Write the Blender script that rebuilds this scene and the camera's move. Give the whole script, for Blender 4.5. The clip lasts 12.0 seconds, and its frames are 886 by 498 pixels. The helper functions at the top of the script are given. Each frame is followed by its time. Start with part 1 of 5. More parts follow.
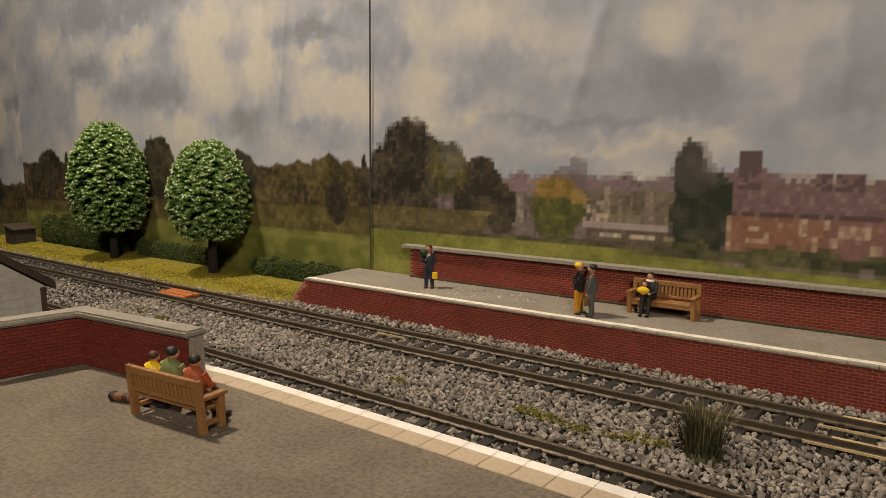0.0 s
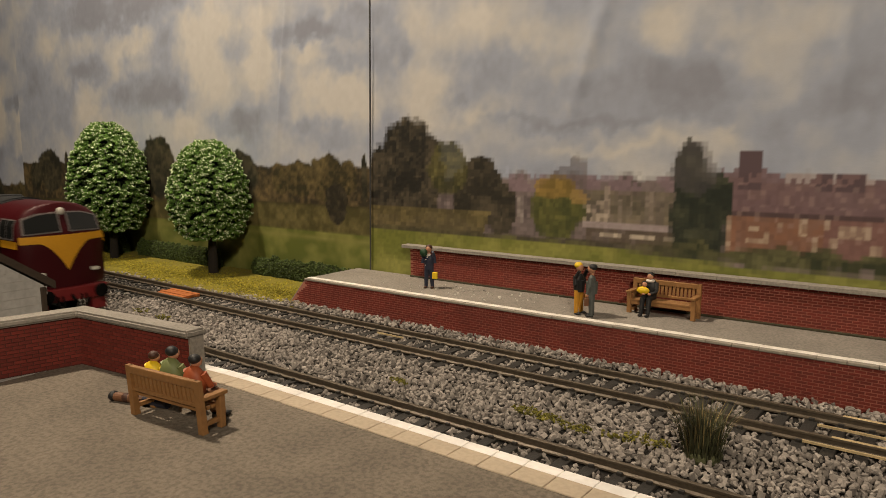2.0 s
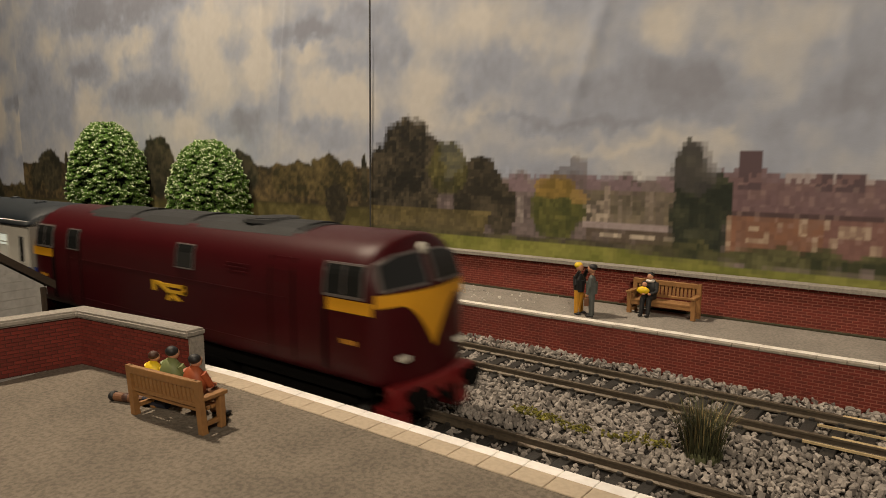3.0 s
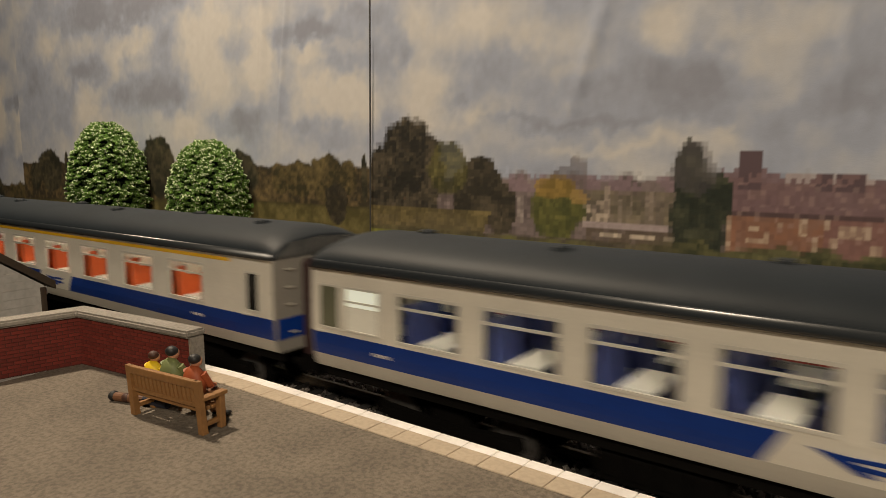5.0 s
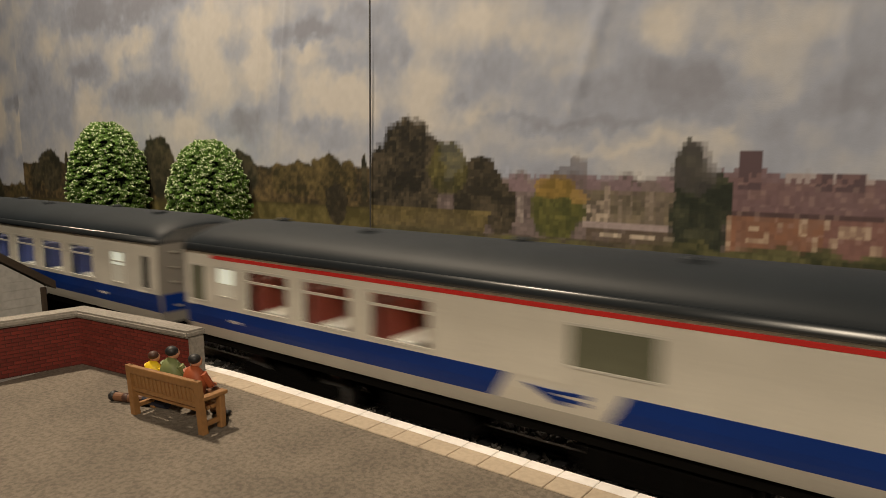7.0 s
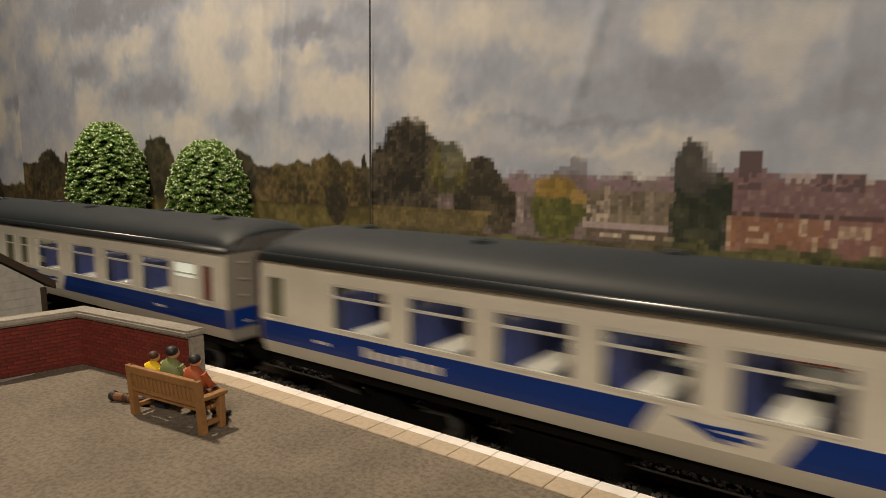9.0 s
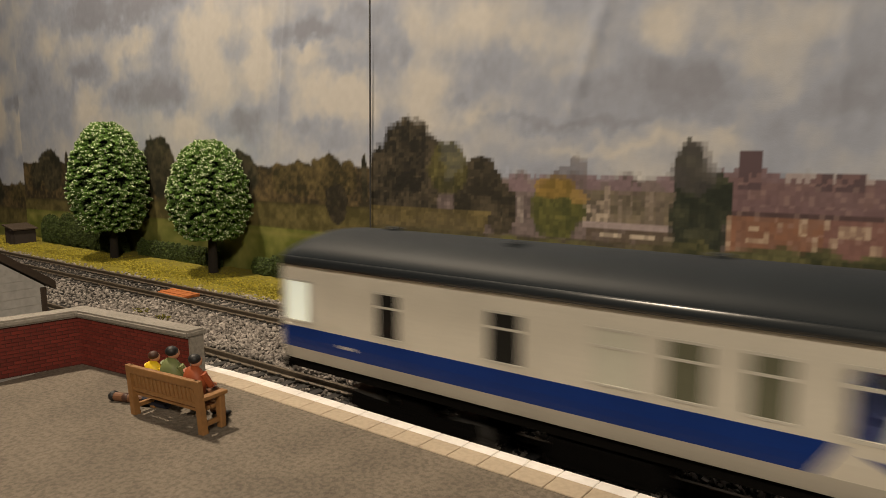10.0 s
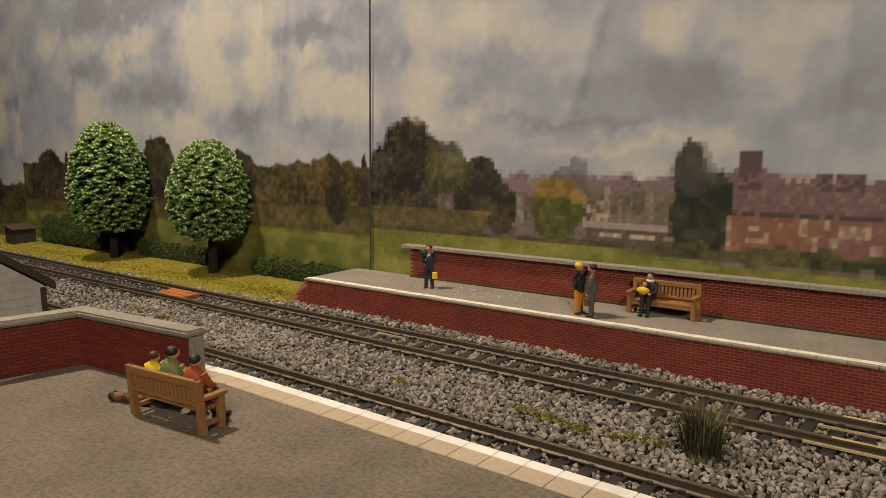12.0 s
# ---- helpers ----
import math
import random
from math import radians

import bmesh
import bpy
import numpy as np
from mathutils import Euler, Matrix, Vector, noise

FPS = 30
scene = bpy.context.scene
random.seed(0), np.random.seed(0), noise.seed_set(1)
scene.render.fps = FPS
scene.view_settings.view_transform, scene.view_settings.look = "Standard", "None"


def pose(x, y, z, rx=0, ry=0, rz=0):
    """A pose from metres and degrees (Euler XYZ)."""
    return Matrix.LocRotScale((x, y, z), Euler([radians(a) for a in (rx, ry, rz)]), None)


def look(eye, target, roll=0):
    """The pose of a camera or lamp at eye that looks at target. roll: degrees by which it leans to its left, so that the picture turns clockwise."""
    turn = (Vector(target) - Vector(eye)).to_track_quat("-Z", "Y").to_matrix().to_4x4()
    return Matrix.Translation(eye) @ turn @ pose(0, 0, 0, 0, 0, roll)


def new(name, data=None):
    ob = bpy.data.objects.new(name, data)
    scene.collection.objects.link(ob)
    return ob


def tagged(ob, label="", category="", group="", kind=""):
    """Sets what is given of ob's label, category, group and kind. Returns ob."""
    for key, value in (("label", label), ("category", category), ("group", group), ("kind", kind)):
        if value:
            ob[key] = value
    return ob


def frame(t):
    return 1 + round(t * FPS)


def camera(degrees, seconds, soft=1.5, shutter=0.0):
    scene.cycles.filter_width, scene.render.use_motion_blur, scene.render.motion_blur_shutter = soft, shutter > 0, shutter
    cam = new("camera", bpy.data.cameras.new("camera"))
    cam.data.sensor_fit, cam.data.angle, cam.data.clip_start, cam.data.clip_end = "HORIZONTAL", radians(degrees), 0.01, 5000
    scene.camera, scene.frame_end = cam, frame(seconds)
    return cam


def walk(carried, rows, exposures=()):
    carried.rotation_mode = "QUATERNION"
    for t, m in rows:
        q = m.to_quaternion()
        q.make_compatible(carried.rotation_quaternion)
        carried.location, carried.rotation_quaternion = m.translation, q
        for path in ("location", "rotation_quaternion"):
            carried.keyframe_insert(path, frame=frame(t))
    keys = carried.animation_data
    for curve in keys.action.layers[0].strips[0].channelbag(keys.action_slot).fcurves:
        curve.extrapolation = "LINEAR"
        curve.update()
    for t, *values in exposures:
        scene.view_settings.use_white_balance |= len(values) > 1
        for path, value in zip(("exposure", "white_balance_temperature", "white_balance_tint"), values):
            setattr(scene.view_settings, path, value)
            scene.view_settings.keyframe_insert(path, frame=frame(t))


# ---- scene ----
# All lengths below are in millimetres of the model railway (1:76); MM turns them into metres.
MM = 0.001
EYE = Vector((0, 0, 73.3)) * MM
AIM = Vector((-182.27, 234.44, 30.65)) * MM
cam = camera(64.2, 12.0, soft=0.6, shutter=0.5)
walk(cam, [(0.0, look(EYE, AIM, -0.57)), (12.0, look(EYE, AIM, -0.57))])

# ---- light: one warm ceiling lamp over the layout, a dim room round it ----
world = bpy.data.worlds.new("room_glow")
world.use_nodes = True
world.node_tree.nodes["Background"].inputs[0].default_value = (1.0, 0.86, 0.70, 1)
world.node_tree.nodes["Background"].inputs[1].default_value = 0.008
scene.world = world


def lamp(name, at, aim, size, watts, colour):
    data = bpy.data.lights.new(name, "AREA")
    data.shape, data.size, data.energy, data.color = "DISK", size * MM, watts, colour
    ob = new(name, data)
    ob.matrix_basis = look(Vector(at) * MM, Vector(aim) * MM)
    return ob


lamp("ceiling_lamp", (-390, 90, 555), (-235, 180, 0), 44, 3.75, (1.0, 0.82, 0.61))
lamp("room_lamp", (560, -600, 660), (-120, 170, 0), 150, 7.0, (1.0, 0.84, 0.64))
scene.view_settings.exposure = 0.0

Y_NEAR, Y_FAR = 140.0, 202.6      # centre lines of the two tracks; rail tops at z = 0
GAUGE = 16.5
Z_PLAT = 11.0
Y_BACK = 262.5                     # the printed backdrop


# ---- materials ----
def mat(name, colour, rough=0.7, metal=0.0, spots=0.0, scale=900.0, bump=0.0, bump_scale=2500.0, spot_colour=None,
        coat=0.0, big=0.12, random_value=0.0, spec=0.5, per_object=False):
    """A surface with two scales of variation: broad stains and fine grain, and a fine relief."""
    m = bpy.data.materials.new(name)
    m.use_nodes = True
    n, l = m.node_tree.nodes, m.node_tree.links
    p = n["Principled BSDF"]
    p.inputs["Roughness"].default_value, p.inputs["Metallic"].default_value = rough, metal
    p.inputs["Coat Weight"].default_value = coat
    p.inputs["Specular IOR Level"].default_value = spec
    c = (*colour, 1)
    geo = n.new("ShaderNodeTexCoord")
    wide = n.new("ShaderNodeTexNoise")
    wide.inputs["Scale"].default_value, wide.inputs["Detail"].default_value = 70.0, 4
    fine = n.new("ShaderNodeTexNoise")
    fine.inputs["Scale"].default_value, fine.inputs["Detail"].default_value = scale, 5
    for t in (wide, fine):
        l.new(geo.outputs["Object"], t.inputs["Vector"])
    ramp = n.new("ShaderNodeMapRange")
    ramp.inputs[1].default_value, ramp.inputs[2].default_value = 0.42, 0.62
    l.new(fine.outputs["Fac"], ramp.inputs[0])
    mix = n.new("ShaderNodeMix")
    mix.data_type = "RGBA"
    other = spot_colour or tuple(v * 0.6 for v in colour)
    mix.inputs[6].default_value, mix.inputs[7].default_value = c, (*other, 1)
    amount = n.new("ShaderNodeMath")
    amount.operation = "MULTIPLY"
    amount.inputs[1].default_value = spots
    l.new(ramp.outputs[0], amount.inputs[0])
    l.new(amount.outputs[0], mix.inputs[0])
    hsv = n.new("ShaderNodeHueSaturation")
    l.new(mix.outputs[2], hsv.inputs["Color"])
    val = n.new("ShaderNodeMapRange")
    val.inputs[1].default_value, val.inputs[2].default_value = 0.3, 0.7
    val.inputs[3].default_value, val.inputs[4].default_value = 1 - big, 1 + big
    l.new(wide.outputs["Fac"], val.inputs[0])
    out = val.outputs[0]
    if random_value:
        info = n.new("ShaderNodeObjectInfo" if per_object else "ShaderNodeNewGeometry")
        rnd = n.new("ShaderNodeMapRange")
        rnd.inputs[3].default_value, rnd.inputs[4].default_value = 1 - random_value, 1 + random_value
        l.new(info.outputs["Random" if per_object else "Random Per Island"], rnd.inputs[0])
        mul = n.new("ShaderNodeMath")
        mul.operation = "MULTIPLY"
        l.new(out, mul.inputs[0])
        l.new(rnd.outputs[0], mul.inputs[1])
        out = mul.outputs[0]
    l.new(out, hsv.inputs["Value"])
    l.new(hsv.outputs[0], p.inputs["Base Color"])
    if bump:
        grain = n.new("ShaderNodeTexNoise")
        grain.inputs["Scale"].default_value, grain.inputs["Detail"].default_value = bump_scale, 6
        l.new(geo.outputs["Object"], grain.inputs["Vector"])
        b = n.new("ShaderNodeBump")
        b.inputs["Strength"].default_value, b.inputs["Distance"].default_value = bump, 0.0004
        l.new(grain.outputs["Fac"], b.inputs["Height"])
        l.new(b.outputs[0], p.inputs["Normal"])
    return m


def glass(name, tint=(0.92, 0.95, 0.95)):
    m = bpy.data.materials.new(name)
    m.use_nodes = True
    p = m.node_tree.nodes["Principled BSDF"]
    p.inputs["Base Color"].default_value = (*tint, 1)
    p.inputs["Transmission Weight"].default_value = 1.0
    p.inputs["Roughness"].default_value = 0.03
    p.inputs["IOR"].default_value = 1.05
    return m


def glowing(name, colour, strength):
    m = mat(name, colour, 0.4)
    p = m.node_tree.nodes["Principled BSDF"]
    p.inputs["Emission Color"].default_value = (*colour, 1)
    p.inputs["Emission Strength"].default_value = strength
    return m


def painted(name, colour, rough=0.45, **kw):
    return mat(name, colour, rough, spots=0.18, scale=1600, bump=0.08, bump_scale=3000, big=0.06, **kw)


M = dict(
    board=mat("baseboard", (0.16, 0.135, 0.11), 0.9, spots=0.5, scale=500, bump=0.3),
    bed_shade=mat("shade_toned_bed", (0.018, 0.015, 0.013), 0.95, spots=0.6, scale=700, bump=0.6),
    stone=mat("grey_granite_chips", (0.275, 0.247, 0.222), 0.85, spec=0.3, spots=0.3, scale=1500, bump=0.3, random_value=0.42, big=0.10),
    rail=mat("weathered_rail", (0.125, 0.100, 0.072), 0.5, metal=0.3, spots=0.5, scale=800, bump=0.2),
    bright=mat("bright_wire_and_glint", (1.0, 0.80, 0.46), 0.30, metal=0.55, spots=0.4, scale=2500, bump=0.5, bump_scale=1500),
    sleeper=mat("dark_plastic_sleeper", (0.030, 0.027, 0.024), 0.6, spots=0.4, scale=900, bump=0.3),
    tarmac=mat("platform_tarmac", (0.190, 0.160, 0.126), 0.95, spots=0.7, scale=900, bump=1.0, bump_scale=1400,
               spot_colour=(0.105, 0.088, 0.068), big=0.16),
    tarmac_far=mat("far_platform_tarmac", (0.285, 0.255, 0.22), 0.95, spots=0.8, scale=1500, bump=0.7, spot_colour=(0.18, 0.165, 0.145)),
    tile=mat("cream_edge_slab", (0.47, 0.385, 0.285), 0.75, spots=0.25, scale=900, bump=0.15, big=0.06),
    far_edge=mat("worn_white_edge", (0.84, 0.80, 0.74), 0.65, spots=0.35, scale=420, bump=0.3, spot_colour=(0.50, 0.46, 0.40)),
    lip=mat("worn_grey_edge_slab", (0.30, 0.27, 0.225), 0.85, spots=0.5, scale=700, bump=0.4),
    white=mat("white_edge_paint", (0.86, 0.83, 0.80), 0.6, spots=0.2, scale=600, bump=0.15, spot_colour=(0.62, 0.56, 0.48)),
    brick=mat("red_brick", (0.180, 0.025, 0.016), 0.8, spots=0.4, scale=1200, bump=0.3, random_value=0.20),
    brick_one=mat("red_brick_single", (0.180, 0.025, 0.016), 0.8, spots=0.4, scale=1200, bump=0.3, random_value=0.20, per_object=True),
    mortar=mat("brick_mortar", (0.40, 0.165, 0.115), 0.9, spots=0.3, scale=1500, bump=0.3),
    # darker copy of the mortar that carries the corner wall's shade
    mortar_shaded=mat("shade_toned_mortar", (0.10, 0.028, 0.020), 0.9, spots=0.4, scale=700, bump=0.3),
    wall_foot=mat("olive_wall_foot", (0.055, 0.050, 0.026), 0.95, spots=0.5, scale=700, bump=0.4),
    coping=mat("stone_coping", (0.31, 0.285, 0.25), 0.9, spots=0.5, scale=1100, bump=0.6),
    grass=mat("yellow_green_scatter", (0.31, 0.255, 0.022), 0.95, spots=0.6, scale=900, bump=0.8, spot_colour=(0.15, 0.155, 0.02), random_value=0.35),
    hedge=mat("hedge_foam", (0.046, 0.070, 0.012), 0.9, spots=0.6, scale=900, bump=0.8, random_value=0.5),
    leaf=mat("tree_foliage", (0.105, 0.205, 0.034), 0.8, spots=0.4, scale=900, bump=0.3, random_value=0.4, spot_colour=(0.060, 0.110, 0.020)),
    leaf_shade=mat("shade_toned_foliage", (0.030, 0.055, 0.012), 0.9, spots=0.5, scale=900, random_value=0.4),
    leaf_highlight=mat("painted_tip_highlight", (0.58, 0.67, 0.42), 0.45, spots=0.3, scale=900, random_value=0.3),
    bark=mat("dark_bark", (0.022, 0.017, 0.013), 0.95, spots=0.5, scale=700, bump=0.6),
    blade=mat("grass_tuft_blade", (0.062, 0.066, 0.028), 0.8, spots=0.5, scale=500, random_value=0.6),
    straw=mat("dry_grass_blade", (0.24, 0.185, 0.075), 0.8, spots=0.4, scale=500, random_value=0.4),
    moss=mat("moss_scatter", (0.175, 0.160, 0.028), 0.95, spots=0.5, scale=900, random_value=0.5),
    bench=mat("tan_bench_plastic", (0.30, 0.150, 0.052), 0.6, spots=0.35, scale=600, bump=0.15),
    hut_wall=mat("pale_boarding", (0.52, 0.51, 0.48), 0.8, spots=0.3, scale=500, bump=0.2),
    hut_roof=mat("brown_felt_roof", (0.060, 0.042, 0.028), 0.9, spots=0.4, scale=700, bump=0.4),
    shed=mat("dark_shed_boards", (0.030, 0.022, 0.018), 0.8, spots=0.4, scale=600, bump=0.3),
    orange=mat("orange_timber_crossing", (0.40, 0.125, 0.028), 0.85, spots=0.85, scale=260, bump=0.3, spot_colour=(0.33, 0.10, 0.03)),
    maroon=painted("maroon_paint", (0.044, 0.0034, 0.0054), 0.42, spec=0.18),
    yellow=painted("warning_yellow_paint", (0.66, 0.32, 0.012), 0.5),
    grey_roof=mat("grey_roof_paint", (0.021, 0.022, 0.023), 0.6, spec=0.2, spots=0.3, scale=500, bump=0.2),
    coach_roof=mat("dark_grey_coach_roof", (0.012, 0.017, 0.022), 0.56, spec=0.3, spots=0.25, scale=500, bump=0.12),
    roof_glint=mat("glossy_glint_strip", (0.014, 0.018, 0.022), 0.33, spec=1.0, spots=0.1, big=0.04),
    cream=painted("pale_grey_coach_paint", (0.74, 0.705, 0.62), 0.36),
    blue=painted("rail_blue_paint", (0.005, 0.036, 0.235), 0.42, spec=0.25),
    skirt=painted("grey_skirt_paint", (0.50, 0.475, 0.415), 0.5),
    end_grey=painted("coach_end_grey", (0.27, 0.255, 0.225), 0.5),
    gold=painted("yellow_stripe_paint", (0.80, 0.47, 0.02), 0.45),
    red=painted("red_stripe_paint", (0.62, 0.03, 0.025), 0.45),
    bufferred=painted("buffer_beam_red", (0.17, 0.010, 0.011), 0.5),
    strip=glowing("interior_light_strip", (1.0, 0.82, 0.58), 5.0),
    glow_glass=glowing("self_glowing_pane", (0.80, 0.84, 0.70), 0.45),
    bellows=mat("dark_red_bellows", (0.027, 0.005, 0.005), 0.7, spots=0.3, scale=700, bump=0.2),
    black=mat("underframe_black", (0.005, 0.0045, 0.004), 0.9, spec=0.1, spots=0.4, scale=600, bump=0.2),
    dull=mat("dull_metal", (0.22, 0.21, 0.20), 0.45, metal=0.7, spots=0.3, scale=800),
    dark_glass=mat("dark_cab_glass", (0.014, 0.015, 0.015), 0.22, spec=0.3, spots=0.1, big=0.05),
    grey_glass=mat("frosted_window", (0.15, 0.155, 0.105), 0.25, spots=0.15, big=0.05),
    blind=mat("pale_window_blind", (0.66, 0.66, 0.57), 0.35, spots=0.1, big=0.05),
    white_glass=mat("white_window_blind", (0.86, 0.86, 0.78), 0.3, spots=0.1, big=0.05),
    frame=painted("pale_window_frame", (0.62, 0.60, 0.54), 0.35),
    cabframe=painted("grey_windscreen_frame", (0.12, 0.105, 0.10), 0.4),
    glass=glass("clear_window_glass"),
    seat_o=mat("orange_seat_moulding", (0.58, 0.105, 0.025), 0.5, spots=0.15, big=0.1),
    seat_b=mat("blue_seat_moulding", (0.034, 0.048, 0.165), 0.5, spots=0.15, big=0.1),
    seat_r=mat("red_brown_seat_moulding", (0.16, 0.030, 0.020), 0.5, spots=0.15, big=0.1),
    table=mat("white_table", (0.80, 0.79, 0.74), 0.4, spots=0.05, big=0.03),
    lampglass=mat("pale_headlamp_glass", (0.62, 0.60, 0.52), 0.2, spots=0.1),
    joint=mat("backdrop_joint_strip", (0.05, 0.05, 0.05), 0.7, spots=0.2),
    plaster=mat("room_plaster", (0.13, 0.12, 0.10), 0.95, spots=0.2, scale=30, big=0.05),
    litter=mat("pale_grit", (0.55, 0.52, 0.47), 0.9, spots=0.3, random_value=0.3),
    skin=mat("figure_flesh_paint", (0.50, 0.24, 0.14), 0.6, spots=0.1),
    navy=mat("figure_navy_paint", (0.022, 0.028, 0.055), 0.6, spots=0.2),
    hair=mat("figure_brown_paint", (0.060, 0.022, 0.012), 0.6, spots=0.2),
    ink=mat("figure_black_paint", (0.012, 0.012, 0.013), 0.55, spots=0.2),
    suit=mat("figure_grey_paint", (0.085, 0.095, 0.090), 0.6, spots=0.2),
    lemon=mat("figure_yellow_paint", (0.80, 0.55, 0.015), 0.55, spots=0.15),
    ochre=mat("figure_ochre_paint", (0.55, 0.26, 0.02), 0.55, spots=0.15),
    sage=mat("figure_sage_paint", (0.17, 0.20, 0.075), 0.6, spots=0.2),
    rust=mat("figure_rust_paint", (0.34, 0.075, 0.022), 0.6, spots=0.2),
    tan=mat("figure_tan_paint", (0.17, 0.075, 0.035), 0.6, spots=0.2),
    bottle=mat("figure_green_paint", (0.012, 0.05, 0.018), 0.55, spots=0.2),
    pale=mat("figure_white_paint", (0.72, 0.68, 0.62), 0.55, spots=0.1),
)


# ---- building helpers ----
def mesh_of(name, bm, material=None):
    me = bpy.data.meshes.new(name)
    bm.transform(Matrix.Scale(MM, 4))
    bm.normal_update()
    bm.to_mesh(me)
    bm.free()
    for m in (material if isinstance(material, (list, tuple)) else [material]):
        if m:
            me.materials.append(m)
    return me


def part(name, bm, material, parent=None, label="", at=None, smooth=False):
    """Links a bmesh (in millimetres) as one mesh object, under a thing or on its own."""
    me = mesh_of(name, bm, material)
    if smooth:
        me.polygons.foreach_set("use_smooth", [True] * len(me.polygons))
    ob = new(name, me)
    if parent:
        ob.parent = parent
    if at:
        ob.location = Vector(at) * MM
    if label:
        ob["label"] = label
    return ob


def thing(name, label, category, at=(0, 0, 0), turn=0.0, group="", kind=""):
    ob = new(name)
    ob.empty_display_size = 0.005
    ob.matrix_basis = pose(at[0] * MM, at[1] * MM, at[2] * MM, 0, 0, turn)
    return tagged(ob, label, category, group, kind)


def box(bm, x0, x1, y0, y1, z0, z1, bevel=0.0, slot=0):
    """A box between two corners, with its edges rounded."""
    m = Matrix.Translation(((x0 + x1) / 2, (y0 + y1) / 2, (z0 + z1) / 2)) @ Matrix.Diagonal((x1 - x0, y1 - y0, z1 - z0, 1))
    made = bmesh.ops.create_cube(bm, size=1.0, matrix=m)
    faces = {f for v in made["verts"] for f in v.link_faces}
    for f in faces:
        f.material_index = slot
    if bevel:
        edges = list({e for v in made["verts"] for e in v.link_edges})
        out = bmesh.ops.bevel(bm, geom=edges, offset=bevel, segments=2, affect="EDGES", profile=0.5)
        for f in out["faces"]:
            f.material_index = slot
    return bm


def cube(x0, x1, y0, y1, z0, z1, bevel=0.0):
    return box(bmesh.new(), x0, x1, y0, y1, z0, z1, bevel)


def rod(bm, a, b, r0, r1=None, seg=10, slot=0):
    a, b = Vector(a), Vector(b)
    d = b - a
    m = Matrix.Translation((a + b) / 2) @ d.to_track_quat("Z", "Y").to_matrix().to_4x4()
    made = bmesh.ops.create_cone(bm, cap_ends=True, segments=seg, radius1=r0, radius2=r0 if r1 is None else r1, depth=d.length, matrix=m)
    for f in {f for v in made["verts"] for f in v.link_faces}:
        f.material_index = slot
    return bm


def blob(bm, c, rx, ry, rz, sub=2, slot=0, jitter=0.0, turn=0.0):
    m = Matrix.Translation(c) @ Matrix.Rotation(turn, 4, "Z") @ Matrix.Diagonal((rx, ry, rz, 1))
    made = bmesh.ops.create_icosphere(bm, subdivisions=sub, radius=1.0, matrix=m)
    if jitter:
        for v in made["verts"]:
            v.co += Vector((random.uniform(-1, 1), random.uniform(-1, 1), random.uniform(-1, 1))) * jitter
    for f in {f for v in made["verts"] for f in v.link_faces}:
        f.material_index = slot
        f.smooth = jitter == 0
    return bm


def prism(points, axis, lo, hi, bm=None):
    """A closed outline pushed along one axis. Outline in the two other axes, in xyz order."""
    bm = bm or bmesh.new()

    def at(p, s):
        return Vector((s, p[0], p[1])) if axis == "x" else Vector((p[0], s, p[1])) if axis == "y" else Vector((p[0], p[1], s))
    a = [bm.verts.new(at(p, lo)) for p in points]
    b = [bm.verts.new(at(p, hi)) for p in points]
    n = len(points)
    fs = [bm.faces.new(a), bm.faces.new(b[::-1])]
    for i in range(n):
        fs.append(bm.faces.new((a[i], b[i], b[(i + 1) % n], a[(i + 1) % n])))
    bmesh.ops.recalc_face_normals(bm, faces=fs)
    return bm


def soup(name, verts, faces, material, label, category, parent=None, smooth=False):
    """One joined mesh of many small pieces, made from arrays in millimetres."""
    me = bpy.data.meshes.new(name)
    me.from_pydata((np.asarray(verts) * MM).tolist(), [], np.asarray(faces).tolist())
    me.materials.append(material)
    me.update()
    ob = new(name, me)
    if parent:
        ob.parent = parent
        tagged(ob, label, "", "", "stuff")
    else:
        tagged(ob, label, category, "", "stuff")
    return ob


ICO = bmesh.new()
bmesh.ops.create_icosphere(ICO, subdivisions=1, radius=1.0)
ICO_V = np.array([v.co[:] for v in ICO.verts])
ICO_F = np.array([[v.index for v in f.verts] for f in ICO.faces])
ICO.free()
CUBE_V = np.array([[x, y, z] for x in (-1, 1) for y in (-1, 1) for z in (-1, 1)], float)
CUBE_F = np.array([(0, 1, 3, 2), (4, 6, 7, 5), (0, 4, 5, 1), (2, 3, 7, 6), (0, 2, 6, 4), (1, 5, 7, 3)])


PEBBLE_V = np.sign(ICO_V) * np.abs(ICO_V) ** 0.55              # a squarer, chipped stone


def turned(rng, n):
    """n random rotations."""
    q = rng.normal(size=(n, 4))
    q /= np.linalg.norm(q, axis=1)[:, None]
    w, x, y, z = q.T
    return np.stack([1 - 2 * (y * y + z * z), 2 * (x * y - z * w), 2 * (x * z + y * w),
                     2 * (x * y + z * w), 1 - 2 * (x * x + z * z), 2 * (y * z - x * w),
                     2 * (x * z - y * w), 2 * (y * z + x * w), 1 - 2 * (x * x + y * y)], 1).reshape(n, 3, 3)


